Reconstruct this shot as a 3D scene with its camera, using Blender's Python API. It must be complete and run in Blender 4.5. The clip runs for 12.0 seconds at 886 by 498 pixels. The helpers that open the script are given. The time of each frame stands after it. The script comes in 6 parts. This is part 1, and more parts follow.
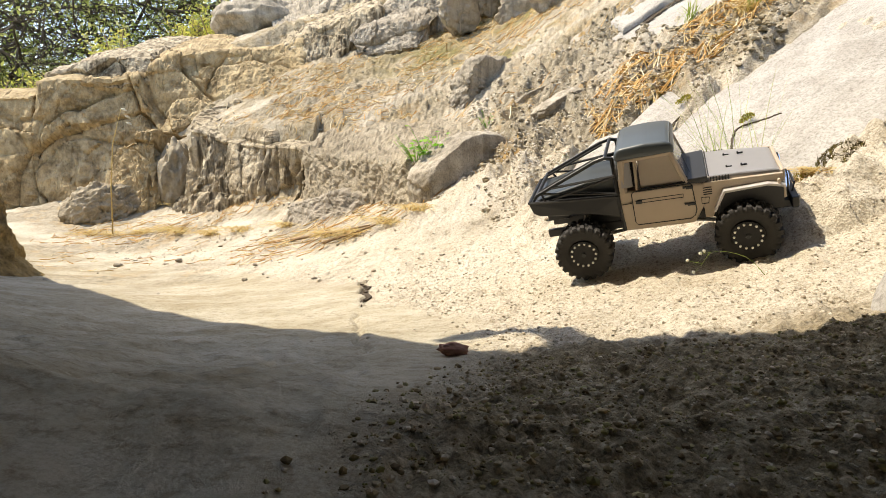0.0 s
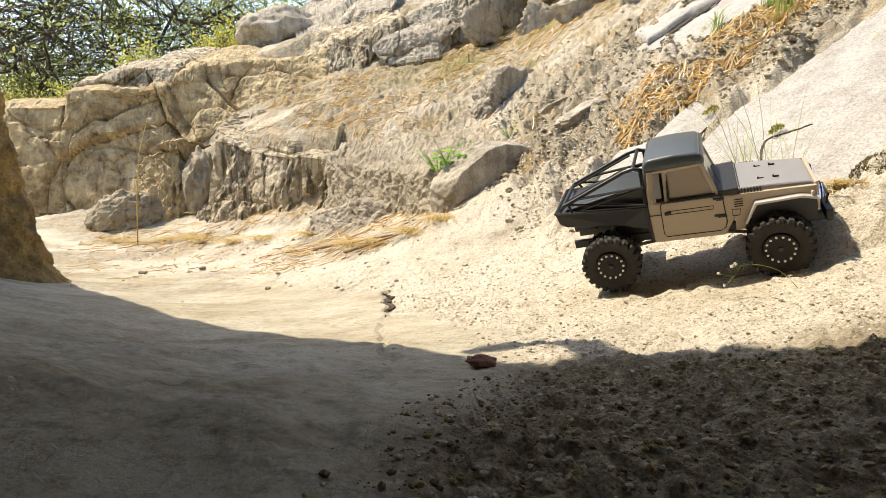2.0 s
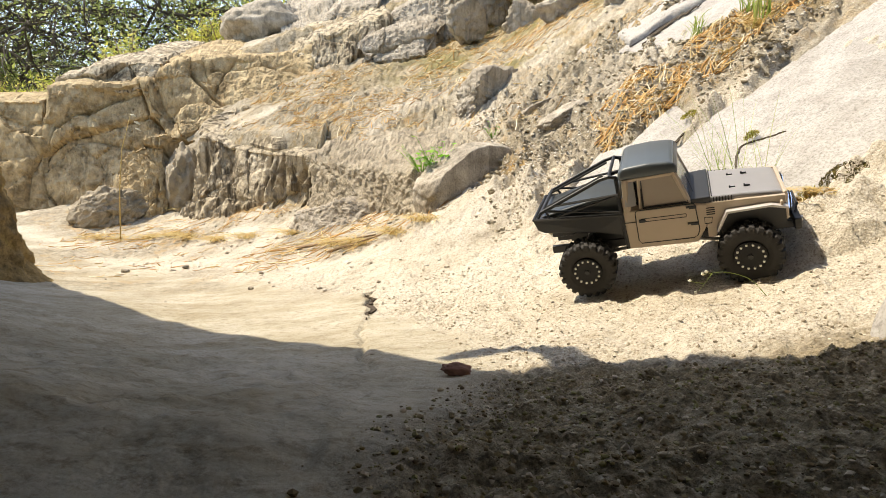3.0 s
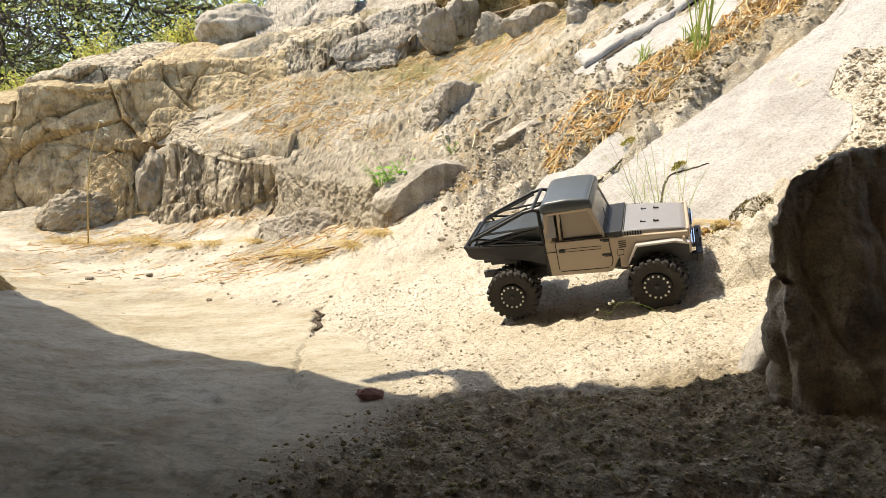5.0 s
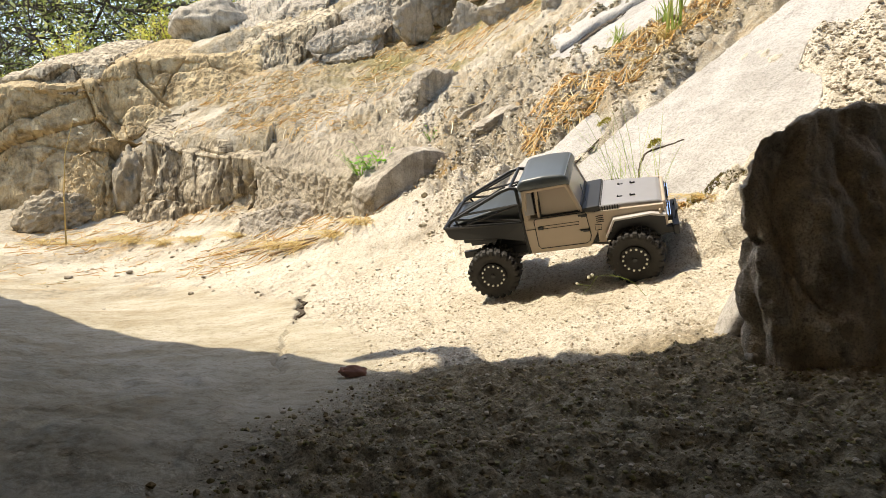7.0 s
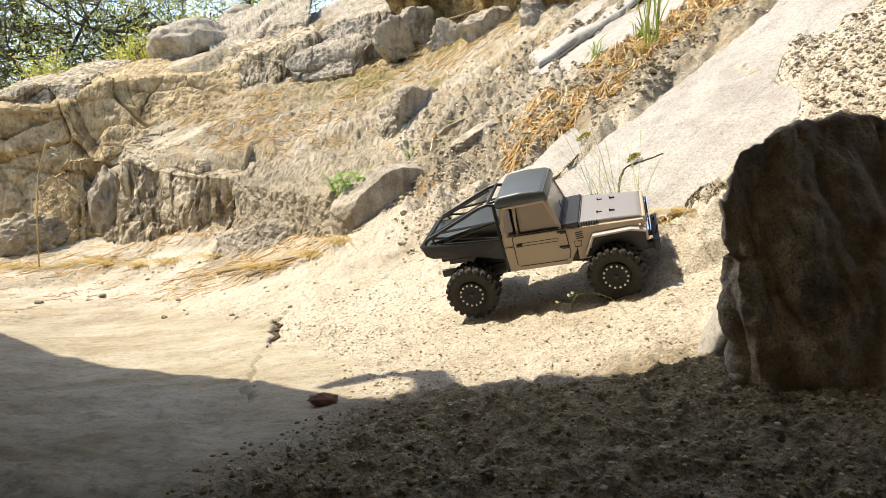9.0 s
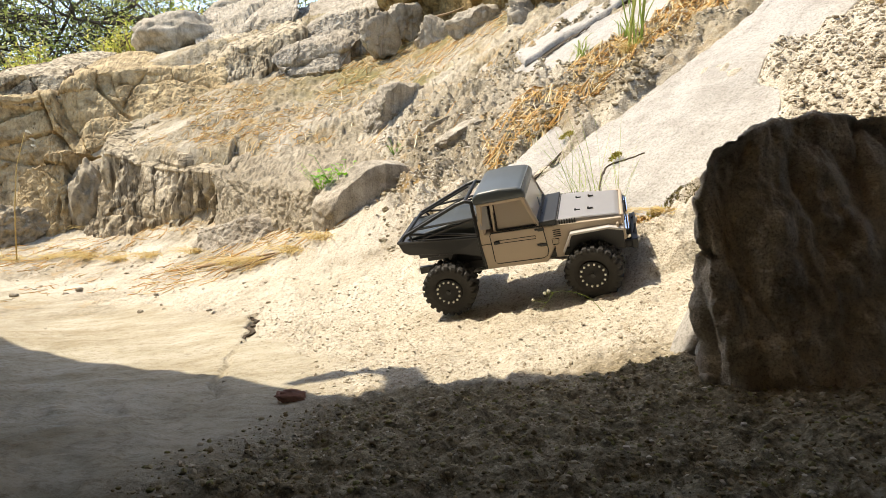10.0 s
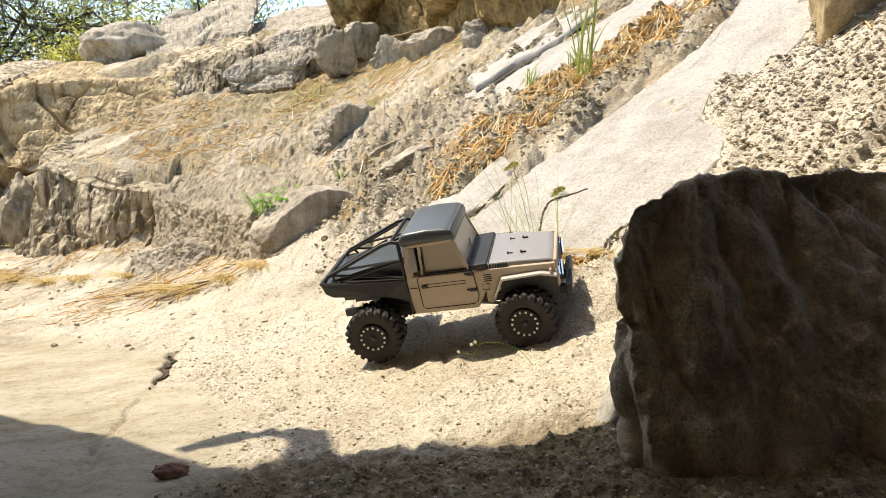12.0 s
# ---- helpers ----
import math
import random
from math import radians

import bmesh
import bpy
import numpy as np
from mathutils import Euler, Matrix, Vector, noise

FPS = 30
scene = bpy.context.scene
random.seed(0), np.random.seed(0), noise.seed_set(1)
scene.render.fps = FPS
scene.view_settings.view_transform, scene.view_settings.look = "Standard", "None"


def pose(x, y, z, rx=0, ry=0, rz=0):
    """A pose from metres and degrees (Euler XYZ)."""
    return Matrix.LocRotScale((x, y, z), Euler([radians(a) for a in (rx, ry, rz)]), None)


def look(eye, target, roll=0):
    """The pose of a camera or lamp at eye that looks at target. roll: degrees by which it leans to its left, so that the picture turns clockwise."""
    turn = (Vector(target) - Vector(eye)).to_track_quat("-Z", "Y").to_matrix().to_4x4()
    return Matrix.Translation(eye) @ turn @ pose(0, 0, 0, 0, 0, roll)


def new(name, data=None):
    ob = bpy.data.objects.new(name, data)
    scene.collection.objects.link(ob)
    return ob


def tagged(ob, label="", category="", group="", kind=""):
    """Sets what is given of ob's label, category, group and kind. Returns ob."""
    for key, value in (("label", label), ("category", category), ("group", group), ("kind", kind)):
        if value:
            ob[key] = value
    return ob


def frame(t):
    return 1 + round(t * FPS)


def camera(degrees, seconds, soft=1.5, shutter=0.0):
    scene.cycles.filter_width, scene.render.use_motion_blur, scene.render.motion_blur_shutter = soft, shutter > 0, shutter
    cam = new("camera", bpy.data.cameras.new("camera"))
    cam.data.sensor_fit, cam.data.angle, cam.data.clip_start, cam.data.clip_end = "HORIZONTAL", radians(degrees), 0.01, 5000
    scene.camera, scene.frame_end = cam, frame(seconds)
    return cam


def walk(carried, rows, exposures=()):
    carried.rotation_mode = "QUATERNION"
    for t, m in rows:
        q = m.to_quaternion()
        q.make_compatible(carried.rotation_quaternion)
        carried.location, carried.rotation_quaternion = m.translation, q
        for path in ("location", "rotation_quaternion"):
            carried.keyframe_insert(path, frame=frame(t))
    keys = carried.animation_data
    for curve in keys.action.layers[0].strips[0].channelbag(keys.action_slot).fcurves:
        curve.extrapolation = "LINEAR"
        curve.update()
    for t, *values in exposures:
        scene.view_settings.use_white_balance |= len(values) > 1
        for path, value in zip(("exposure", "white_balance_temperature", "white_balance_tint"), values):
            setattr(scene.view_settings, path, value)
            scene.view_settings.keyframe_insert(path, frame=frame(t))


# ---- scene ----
cam = camera(68.7, 12.0, soft=0.4)
METRES, EYE, TILT, LEAN, TURN = 0.2, 0.134, -8.0, 0.0, 0.0
ROWS = [
    (0.0, 0.0, 0.0, 0.0, 0.0, 0.0, -0.0),
    (0.5, -0.0048, -0.0022, -0.0009, 0.7, 0.23, -0.36),
    (1.0, -0.0142, 0.0162, 0.0007, 1.65, 1.02, -0.94),
    (1.5, -0.0262, 0.0324, 0.0044, 2.26, 1.55, -1.12),
    (2.0, -0.0306, 0.0129, 0.002, 1.62, 0.87, -0.48),
    (2.5, -0.015, 0.0028, 0.0107, 0.87, 0.6, -0.56),
    (4.5, 0.1373, -0.2003, 0.1819, -0.2, -0.51, -0.64),
    (5.0, 0.2124, -0.2365, 0.1791, -1.19, 0.24, -1.41),
    (5.5, 0.2132, -0.2527, 0.1432, -1.24, -0.01, -0.81),
    (6.0, 0.2334, -0.2511, 0.1373, -2.28, -0.16, -0.16),
    (6.5, 0.2308, -0.2536, 0.1244, -2.52, -0.3, 0.3),
    (8.5, 0.2622, -0.187, 0.1194, -2.67, 0.71, 0.61),
    (9.0, 0.2768, -0.1695, 0.1281, -3.85, 1.17, 1.29),
    (9.5, 0.295, -0.1645, 0.1188, -4.61, 0.72, 1.34),
    (10.0, 0.3305, -0.1421, 0.117, -4.88, 1.05, 0.58),
    (10.5, 0.3382, -0.1299, 0.1237, -4.75, 1.07, -0.03),
    (11.0, 0.3847, -0.1042, 0.1522, -5.94, 1.35, -0.83),
    (11.5, 0.4153, -0.0569, 0.1801, -6.95, 1.53, 0.05),
    (12.0, 0.5097, 0.0182, 0.2362, -8.06, 2.44, -0.15),
]

EXPOSURES = [(0.0, 1.34, 7450, 9), (12.0, 1.34, 7450, 9)]
walk(cam, [(t, pose(0, 0, EYE, TILT, LEAN, TURN) @ pose(METRES * x, METRES * y, METRES * z, 90 + pitch, roll, yaw)) for t, x, y, z, yaw, pitch, roll in ROWS], EXPOSURES)

# ---- world and sun ----
TO_SUN = Vector((-0.55, 0.18, 1.0)).normalized()
world = bpy.data.worlds.new("world")
scene.world = world
world.use_nodes = True
wt = world.node_tree
sky = wt.nodes.new("ShaderNodeTexSky")
sky.sky_type = "NISHITA"
sky.sun_disc = False
sky.sun_elevation = math.asin(TO_SUN.z)
sky.sun_rotation = math.atan2(TO_SUN.x, TO_SUN.y)
wt.links.new(sky.outputs[0], wt.nodes["Background"].inputs[0])
wt.nodes["Background"].inputs[1].default_value = 0.145
sun_data = bpy.data.lights.new("sun", "SUN")
sun_data.energy, sun_data.angle, sun_data.color = 2.5, radians(0.53), (1.0, 0.94, 0.84)
sun = new("sun", sun_data)
sun.matrix_world = look((0, 0, 6), Vector((0, 0, 6)) - TO_SUN)


# ---- numbers ----
def hashed(ix, iy, iz, seed):
    h = ix.astype(np.int64) * 374761393 + iy.astype(np.int64) * 668265263 + iz.astype(np.int64) * 1274126177 + seed * 974711
    h = (h ^ (h >> 13)) * 1274126177
    h = h & 0xFFFFFFFF
    h = (h ^ (h >> 16)) & 0xFFFFFF
    return h / 8388607.5 - 1.0


def vnoise(p, freq, seed=0):
    q = np.asarray(p, float) * freq + 100.37
    i = np.floor(q)
    f = q - i
    f = f * f * (3 - 2 * f)
    out = 0
    for dx in (0, 1):
        for dy in (0, 1):
            for dz in (0, 1):
                w = (f[..., 0] if dx else 1 - f[..., 0]) * (f[..., 1] if dy else 1 - f[..., 1]) * (f[..., 2] if dz else 1 - f[..., 2])
                out = out + w * hashed(i[..., 0] + dx, i[..., 1] + dy, i[..., 2] + dz, seed)
    return out


def fbm(p, freq, octaves=4, seed=0, gain=0.5):
    out, a = 0, 1.0
    for k in range(octaves):
        out = out + a * vnoise(p, freq * 2.03 ** k, seed + k * 17)
        a *= gain
    return out


def crease(p, freq, octaves=3, seed=0):
    out, a = 0, 1.0
    for k in range(octaves):
        out = out + a * (np.abs(vnoise(p, freq * 2.1 ** k, seed + k * 31)) * 2 - 0.6)
        a *= 0.5
    return out


def cells(p, freq, seed=0):
    """Nearest and second cell of a jittered lattice: (distance, gap to the next, four random numbers of the cell, offset)."""
    q = np.asarray(p, float) * freq + 50.13
    i = np.floor(q)
    sh = q.shape[:-1]
    d1, d2 = np.full(sh, 9.0), np.full(sh, 9.0)
    best, off = np.zeros(sh + (3,)), np.zeros(sh + (3,))
    for dx in (-1, 0, 1):
        for dy in (-1, 0, 1):
            for dz in (-1, 0, 1):
                c = i + np.array((dx, dy, dz))
                jit = np.stack([hashed(c[..., 0], c[..., 1], c[..., 2], seed + k) for k in (1, 2, 3)], -1) * 0.5 + 0.5
                v = q - (c + jit)
                d = np.sqrt((v * v).sum(-1))
                near = d < d1
                d2 = np.where(near, d1, np.minimum(d2, d))
                best = np.where(near[..., None], c, best)
                off = np.where(near[..., None], v, off)
                d1 = np.where(near, d, d1)
    r = np.stack([hashed(best[..., 0], best[..., 1], best[..., 2], seed + k) for k in (7, 8, 9, 10)], -1)
    return d1, d2 - d1, r, off


def chipped(p, freq, seed=0):
    """Broken facets: each cell is a tilted plane at its own level; joints are open."""
    d1, gap, r, off = cells(p, freq, seed)
    return 0.40 * r[..., 0] + 1.0 * (off * r[..., 1:4]).sum(-1) - 0.40 * np.exp(-gap / 0.03)


def within(mask, p, fn):
    """fn(p) where the mask is above zero, else zero."""
    mask = np.broadcast_to(mask, p.shape[:-1])
    out = np.zeros(p.shape[:-1])
    sel = mask > 0.001
    if sel.any():
        out[sel] = fn(p[sel]) * mask[sel]
    return out


def smooth(a, b, v):
    t = np.clip((v - a) / (b - a), 0, 1)
    return t * t * (3 - 2 * t)


def smax(a, b, k):
    h = np.clip(0.5 + 0.5 * (a - b) / k, 0, 1)
    return b * (1 - h) + a * h + k * h * (1 - h)


def spline(points, n):
    """n places along a Catmull-Rom curve through the points, at even steps of its chord."""
    p = np.array(points, float)
    chord = np.concatenate([[0], np.cumsum(np.linalg.norm(np.diff(p, axis=0), axis=1))])
    p = np.vstack([2 * p[0] - p[1], p, 2 * p[-1] - p[-2]])
    u = np.linspace(0, chord[-1], n)
    k = np.clip(np.searchsorted(chord, u, side="right") - 1, 0, len(chord) - 2)
    t = ((u - chord[k]) / (chord[k + 1] - chord[k]))[:, None]
    a, b, c, d = p[k], p[k + 1], p[k + 2], p[k + 3]
    return 0.5 * (2 * b + (c - a) * t + (2 * a - 5 * b + 4 * c - d) * t ** 2 + (3 * b - a - 3 * c + d) * t ** 3)


# ---- materials ----
def material(name):
    m = bpy.data.materials.new(name)
    m.use_nodes = True
    return m, m.node_tree, m.node_tree.nodes["Principled BSDF"]


def plain(name, colour, rough=0.5, metal=0.0, grain=0.12, scale=300.0, bump=0.0):
    """One paint or plastic with slight uneven wear."""
    m, nt, b = material(name)
    b.inputs["Roughness"].default_value, b.inputs["Metallic"].default_value = rough, metal
    co = nt.nodes.new("ShaderNodeTexCoord")
    no = nt.nodes.new("ShaderNodeTexNoise")
    no.inputs["Scale"].default_value, no.inputs["Detail"].default_value = scale, 5
    nt.links.new(co.outputs["Object"], no.inputs["Vector"])
    mx = nt.nodes.new("ShaderNodeMixRGB")
    mx.inputs[1].default_value = (*[c * (1 - grain) for c in colour], 1)
    mx.inputs[2].default_value = (*[min(1, c * (1 + grain)) for c in colour], 1)
    nt.links.new(no.outputs["Fac"], mx.inputs[0])
    nt.links.new(mx.outputs[0], b.inputs["Base Color"])
    if bump:
        bu = nt.nodes.new("ShaderNodeBump")
        bu.inputs["Strength"].default_value, bu.inputs["Distance"].default_value = bump, 0.001
        nt.links.new(no.outputs["Fac"], bu.inputs["Height"])
        nt.links.new(bu.outputs[0], b.inputs["Normal"])
    return m


def ramp(nt, src, stops):
    r = nt.nodes.new("ShaderNodeValToRGB")
    while len(r.color_ramp.elements) < len(stops):
        r.color_ramp.elements.new(0.5)
    for e, (pos, c) in zip(r.color_ramp.elements, stops):
        e.position, e.color = pos, (*c, 1)
    nt.links.new(src, r.inputs[0])
    return r.outputs[0]


def rock_material(name, pale, mid, dark, stain=0.5, streak=0.0, lichen=0.0, bump=1.0, fine=1.0, pale_top=0.0):
    """Weathered limestone: broad tone, mineral stains, run-off streaks, pits and grain."""
    m, nt, b = material(name)
    b.inputs["Roughness"].default_value = 0.9
    b.inputs["Specular IOR Level"].default_value = 0.25
    co = nt.nodes.new("ShaderNodeTexCoord")

    def tex(scale, detail=6, rough=0.6, vec=None):
        n = nt.nodes.new("ShaderNodeTexNoise")
        n.inputs["Scale"].default_value, n.inputs["Detail"].default_value, n.inputs["Roughness"].default_value = scale, detail, rough
        nt.links.new(vec or co.outputs["Object"], n.inputs["Vector"])
        return n.outputs["Fac"]

    def mix(kind, fac, a, c):
        n = nt.nodes.new("ShaderNodeMixRGB")
        n.blend_type = kind
        for slot, v in ((0, fac), (1, a), (2, c)):
            if isinstance(v, (int, float)):
                n.inputs[slot].default_value = v
            elif isinstance(v, tuple):
                n.inputs[slot].default_value = (*v, 1)
            else:
                nt.links.new(v, n.inputs[slot])
        return n.outputs[0]

    base = ramp(nt, tex(9, 8, 0.65), [(0.3, mid), (0.5, tuple((p + q) / 2 for p, q in zip(pale, mid))), (0.68, pale)])
    stains = ramp(nt, tex(22, 7, 0.7), [(0.44, (0, 0, 0)), (0.66, (1, 1, 1))])
    col = mix("MIX", mix("MULTIPLY", 1.0, stains, (stain, stain, stain)), base, dark)
    if streak:
        mp = nt.nodes.new("ShaderNodeMapping")
        mp.inputs["Scale"].default_value = (64, 64, 6)
        nt.links.new(co.outputs["Object"], mp.inputs["Vector"])
        st = ramp(nt, tex(1.0, 4, 0.6, mp.outputs[0]), [(0.47, (0, 0, 0)), (0.62, (1, 1, 1))])
        col = mix("MIX", mix("MULTIPLY", 1.0, st, (streak, streak, streak)), col, tuple(c * 0.45 for c in dark))
    if lichen:
        li = ramp(nt, tex(34, 6, 0.75), [(0.57, (0, 0, 0)), (0.68, (1, 1, 1))])
        col = mix("MIX", mix("MULTIPLY", 1.0, li, (lichen, lichen, lichen)), col, (0.27, 0.22, 0.06))
    # Paler on faces that turn upward, in noisy patches.
    if pale_top:
        ge = nt.nodes.new("ShaderNodeNewGeometry")
        sx = nt.nodes.new("ShaderNodeSeparateXYZ")
        nt.links.new(ge.outputs["Normal"], sx.inputs[0])
        ad = nt.nodes.new("ShaderNodeMath")
        ad.operation = "MULTIPLY_ADD"
        nt.links.new(tex(30, 5, 0.7), ad.inputs[0])
        ad.inputs[1].default_value = 1.1
        nt.links.new(sx.outputs["Z"], ad.inputs[2])
        up = ramp(nt, ad.outputs[0], [(1.02, (0, 0, 0)), (1.3, (pale_top, pale_top, pale_top))])
        col = mix("MIX", up, col, (0.50, 0.435, 0.325))
    grain = ramp(nt, tex(420 * fine, 3, 0.8), [(0.3, (0.45, 0.43, 0.4)), (0.52, (1, 1, 1)), (0.75, (1.2, 1.19, 1.17))])
    col = mix("MULTIPLY", 0.85, col, grain)
    nt.links.new(col, b.inputs["Base Color"])
    vo = nt.nodes.new("ShaderNodeTexVoronoi")
    vo.inputs["Scale"].default_value = 140 * fine
    nt.links.new(co.outputs["Object"], vo.inputs["Vector"])
    b1 = nt.nodes.new("ShaderNodeBump")
    b1.inputs["Strength"].default_value, b1.inputs["Distance"].default_value = 0.55 * bump, 0.004
    nt.links.new(tex(60, 8, 0.72), b1.inputs["Height"])
    b2 = nt.nodes.new("ShaderNodeBump")
    b2.inputs["Strength"].default_value, b2.inputs["Distance"].default_value = 0.18 * bump, 0.002
    nt.links.new(vo.outputs["Distance"], b2.inputs["Height"])
    nt.links.new(b1.outputs[0], b2.inputs["Normal"])
    nt.links.new(b2.outputs[0], b.inputs["Normal"])
    return m


ROCK = rock_material("weathered_limestone", (0.62, 0.54, 0.405), (0.43, 0.35, 0.225), (0.13, 0.095, 0.055), 0.8, 0.85, 0.10, pale_top=0.7)
ROCK_WARM = rock_material("brown_limestone", (0.60, 0.485, 0.30), (0.43, 0.315, 0.165), (0.14, 0.095, 0.045), 0.85, 0.15, 0.2, pale_top=0.65)
ROCK_GREY = rock_material("grey_limestone", (0.52, 0.47, 0.39), (0.38, 0.325, 0.245), (0.14, 0.115, 0.08), 0.6, 0.4, 0.1, pale_top=0.5)
SLAB = rock_material("pale_slab_stone", (0.46, 0.44, 0.405), (0.38, 0.36, 0.33), (0.25, 0.225, 0.19), 0.5, 0.0, 0.0, 0.9, 0.8)
ROCK_DARK = rock_material("dark_stone", (0.68, 0.60, 0.49), (0.52, 0.45, 0.355), (0.22, 0.185, 0.14), 0.7, 0.35, 0.0, 1.4, 1.8)
PILLAR = rock_material("mossy_brown_stone", (0.42, 0.30, 0.135), (0.27, 0.185, 0.075), (0.08, 0.055, 0.025), 0.9, 0.2, 0.45, 2.2, 0.5)


def ground_material():
    """Smooth worn rock that turns to cemented grit, with soil and litter where the sheet says so."""
    m, nt, b = material("rocky_ground")
    b.inputs["Roughness"].default_value = 0.93
    b.inputs["Specular IOR Level"].default_value = 0.2
    co = nt.nodes.new("ShaderNodeTexCoord")

    def tex(scale, detail=6, rough=0.6, stretch=None):
        n = nt.nodes.new("ShaderNodeTexNoise")
        n.inputs["Scale"].default_value, n.inputs["Detail"].default_value, n.inputs["Roughness"].default_value = scale, detail, rough
        if stretch:
            mp = nt.nodes.new("ShaderNodeMapping")
            mp.inputs["Scale"].default_value = stretch
            mp.inputs["Rotation"].default_value = (0, 0, radians(14))
            nt.links.new(co.outputs["Object"], mp.inputs["Vector"])
            nt.links.new(mp.outputs[0], n.inputs["Vector"])
        else:
            nt.links.new(co.outputs["Object"], n.inputs["Vector"])
        return n.outputs["Fac"]

    def mix(kind, fac, a, c):
        n = nt.nodes.new("ShaderNodeMixRGB")
        n.blend_type = kind
        for slot, v in ((0, fac), (1, a), (2, c)):
            if isinstance(v, (int, float)):
                n.inputs[slot].default_value = v
            elif isinstance(v, tuple):
                n.inputs[slot].default_value = (*v, 1)
            else:
                nt.links.new(v, n.inputs[slot])
        return n.outputs[0]

    def attr(name):
        a = nt.nodes.new("ShaderNodeAttribute")
        a.attribute_name = name
        return a.outputs["Fac"]

    slab = ramp(nt, tex(14, 8, 0.72, (0.8, 1.5, 1)), [(0.32, (0.37, 0.315, 0.215)), (0.48, (0.50, 0.45, 0.345)), (0.66, (0.61, 0.565, 0.465))])
    slab = mix("MIX", ramp(nt, tex(5, 6, 0.7), [(0.45, (0, 0, 0)), (0.65, (0.5, 0.5, 0.5))]), slab, (0.27, 0.205, 0.11))
    slab = mix("MULTIPLY", 0.55, slab, ramp(nt, tex(110, 7, 0.85, (0.9, 1.2, 1)), [(0.38, (0.40, 0.35, 0.27)), (0.5, (1, 1, 1))]))
    grit = ramp(nt, tex(260, 6, 0.82), [(0.33, (0.15, 0.12, 0.08)), (0.39, (0.46, 0.40, 0.31)), (0.52, (0.64, 0.59, 0.495)), (0.75, (0.72, 0.68, 0.595))])
    grit = mix("MULTIPLY", 0.6, grit, ramp(nt, tex(18, 6, 0.7), [(0.3, (0.66, 0.6, 0.5)), (0.6, (1.05, 1.03, 1.0))]))
    soil = ramp(nt, tex(46, 9, 0.84, (1, 0.55, 1)), [(0.36, (0.09, 0.064, 0.030)), (0.45, (0.27, 0.205, 0.105)), (0.54, (0.43, 0.345, 0.20)), (0.66, (0.56, 0.48, 0.32))])
    soil = mix("MULTIPLY", 0.8, soil, ramp(nt, tex(170, 6, 0.8, (1, 0.6, 1)), [(0.40, (0.42, 0.38, 0.3)), (0.52, (1, 1, 1))]))
    soil = mix("MIX", ramp(nt, tex(26, 6, 0.75), [(0.55, (0, 0, 0)), (0.7, (0.5, 0.5, 0.5))]), soil, (0.16, 0.15, 0.05))
    litter = ramp(nt, tex(80, 8, 0.8), [(0.36, (0.09, 0.072, 0.045)), (0.46, (0.25, 0.21, 0.145)), (0.56, (0.40, 0.35, 0.26)), (0.7, (0.54, 0.48, 0.385))])
    litter = mix("MIX", ramp(nt, tex(15, 7, 0.75), [(0.53, (0, 0, 0)), (0.66, (0.8, 0.8, 0.8))]), litter, (0.44, 0.27, 0.085))
    grass = ramp(nt, tex(30, 6, 0.7), [(0.35, (0.10, 0.09, 0.03)), (0.65, (0.30, 0.26, 0.09))])
    col = mix("MIX", attr("grit"), slab, grit)
    col = mix("MIX", attr("soil"), col, soil)
    # Darker grit in the hollow: its shade is painted into the colour.
    shade_tone = ramp(nt, tex(120, 7, 0.8), [(0.36, (0.09, 0.068, 0.038)), (0.48, (0.24, 0.19, 0.115)), (0.6, (0.40, 0.335, 0.225)), (0.72, (0.58, 0.52, 0.41))])
    col = mix("MIX", attr("shade_tone"), col, shade_tone)
    col = mix("MIX", attr("litter"), col, litter)
    col = mix("MIX", attr("grass"), col, grass)
    col = mix("MULTIPLY", 0.5, col, ramp(nt, tex(520, 3, 0.8), [(0.3, (0.6, 0.58, 0.55)), (0.55, (1, 1, 1))]))
    nt.links.new(col, b.inputs["Base Color"])
    vo = nt.nodes.new("ShaderNodeTexVoronoi")
    vo.inputs["Scale"].default_value = 420
    nt.links.new(co.outputs["Object"], vo.inputs["Vector"])
    g = mix("MULTIPLY", 1.0, vo.outputs["Distance"], attr("grit"))
    b1 = nt.nodes.new("ShaderNodeBump")
    b1.inputs["Strength"].default_value, b1.inputs["Distance"].default_value, b1.invert = 0.4, 0.003, True
    nt.links.new(g, b1.inputs["Height"])
    b2 = nt.nodes.new("ShaderNodeBump")
    b2.inputs["Strength"].default_value, b2.inputs["Distance"].default_value = 0.8, 0.003
    nt.links.new(tex(210, 7, 0.8), b2.inputs["Height"])
    nt.links.new(b1.outputs[0], b2.inputs["Normal"])
    nt.links.new(b2.outputs[0], b.inputs["Normal"])
    return m


def island_material(name, colours, rough=0.8, translucent=0.0):
    """Each loose piece takes its own shade from a short range of colours."""
    m, nt, b = material(name)
    b.inputs["Roughness"].default_value = rough
    b.inputs["Specular IOR Level"].default_value = 0.25
    ge = nt.nodes.new("ShaderNodeNewGeometry")
    n = len(colours)
    c = ramp(nt, ge.outputs["Random Per Island"], [(k / max(1, n - 1), q) for k, q in enumerate(colours)])
    nt.links.new(c, b.inputs["Base Color"])
    if translucent:
        tr = nt.nodes.new("ShaderNodeBsdfTranslucent")
        nt.links.new(c, tr.inputs["Color"])
        ms = nt.nodes.new("ShaderNodeMixShader")
        ms.inputs[0].default_value = translucent
        nt.links.new(b.outputs[0], ms.inputs[1])
        nt.links.new(tr.outputs[0], ms.inputs[2])
        nt.links.new(ms.outputs[0], nt.nodes["Material Output"].inputs["Surface"])
    return m


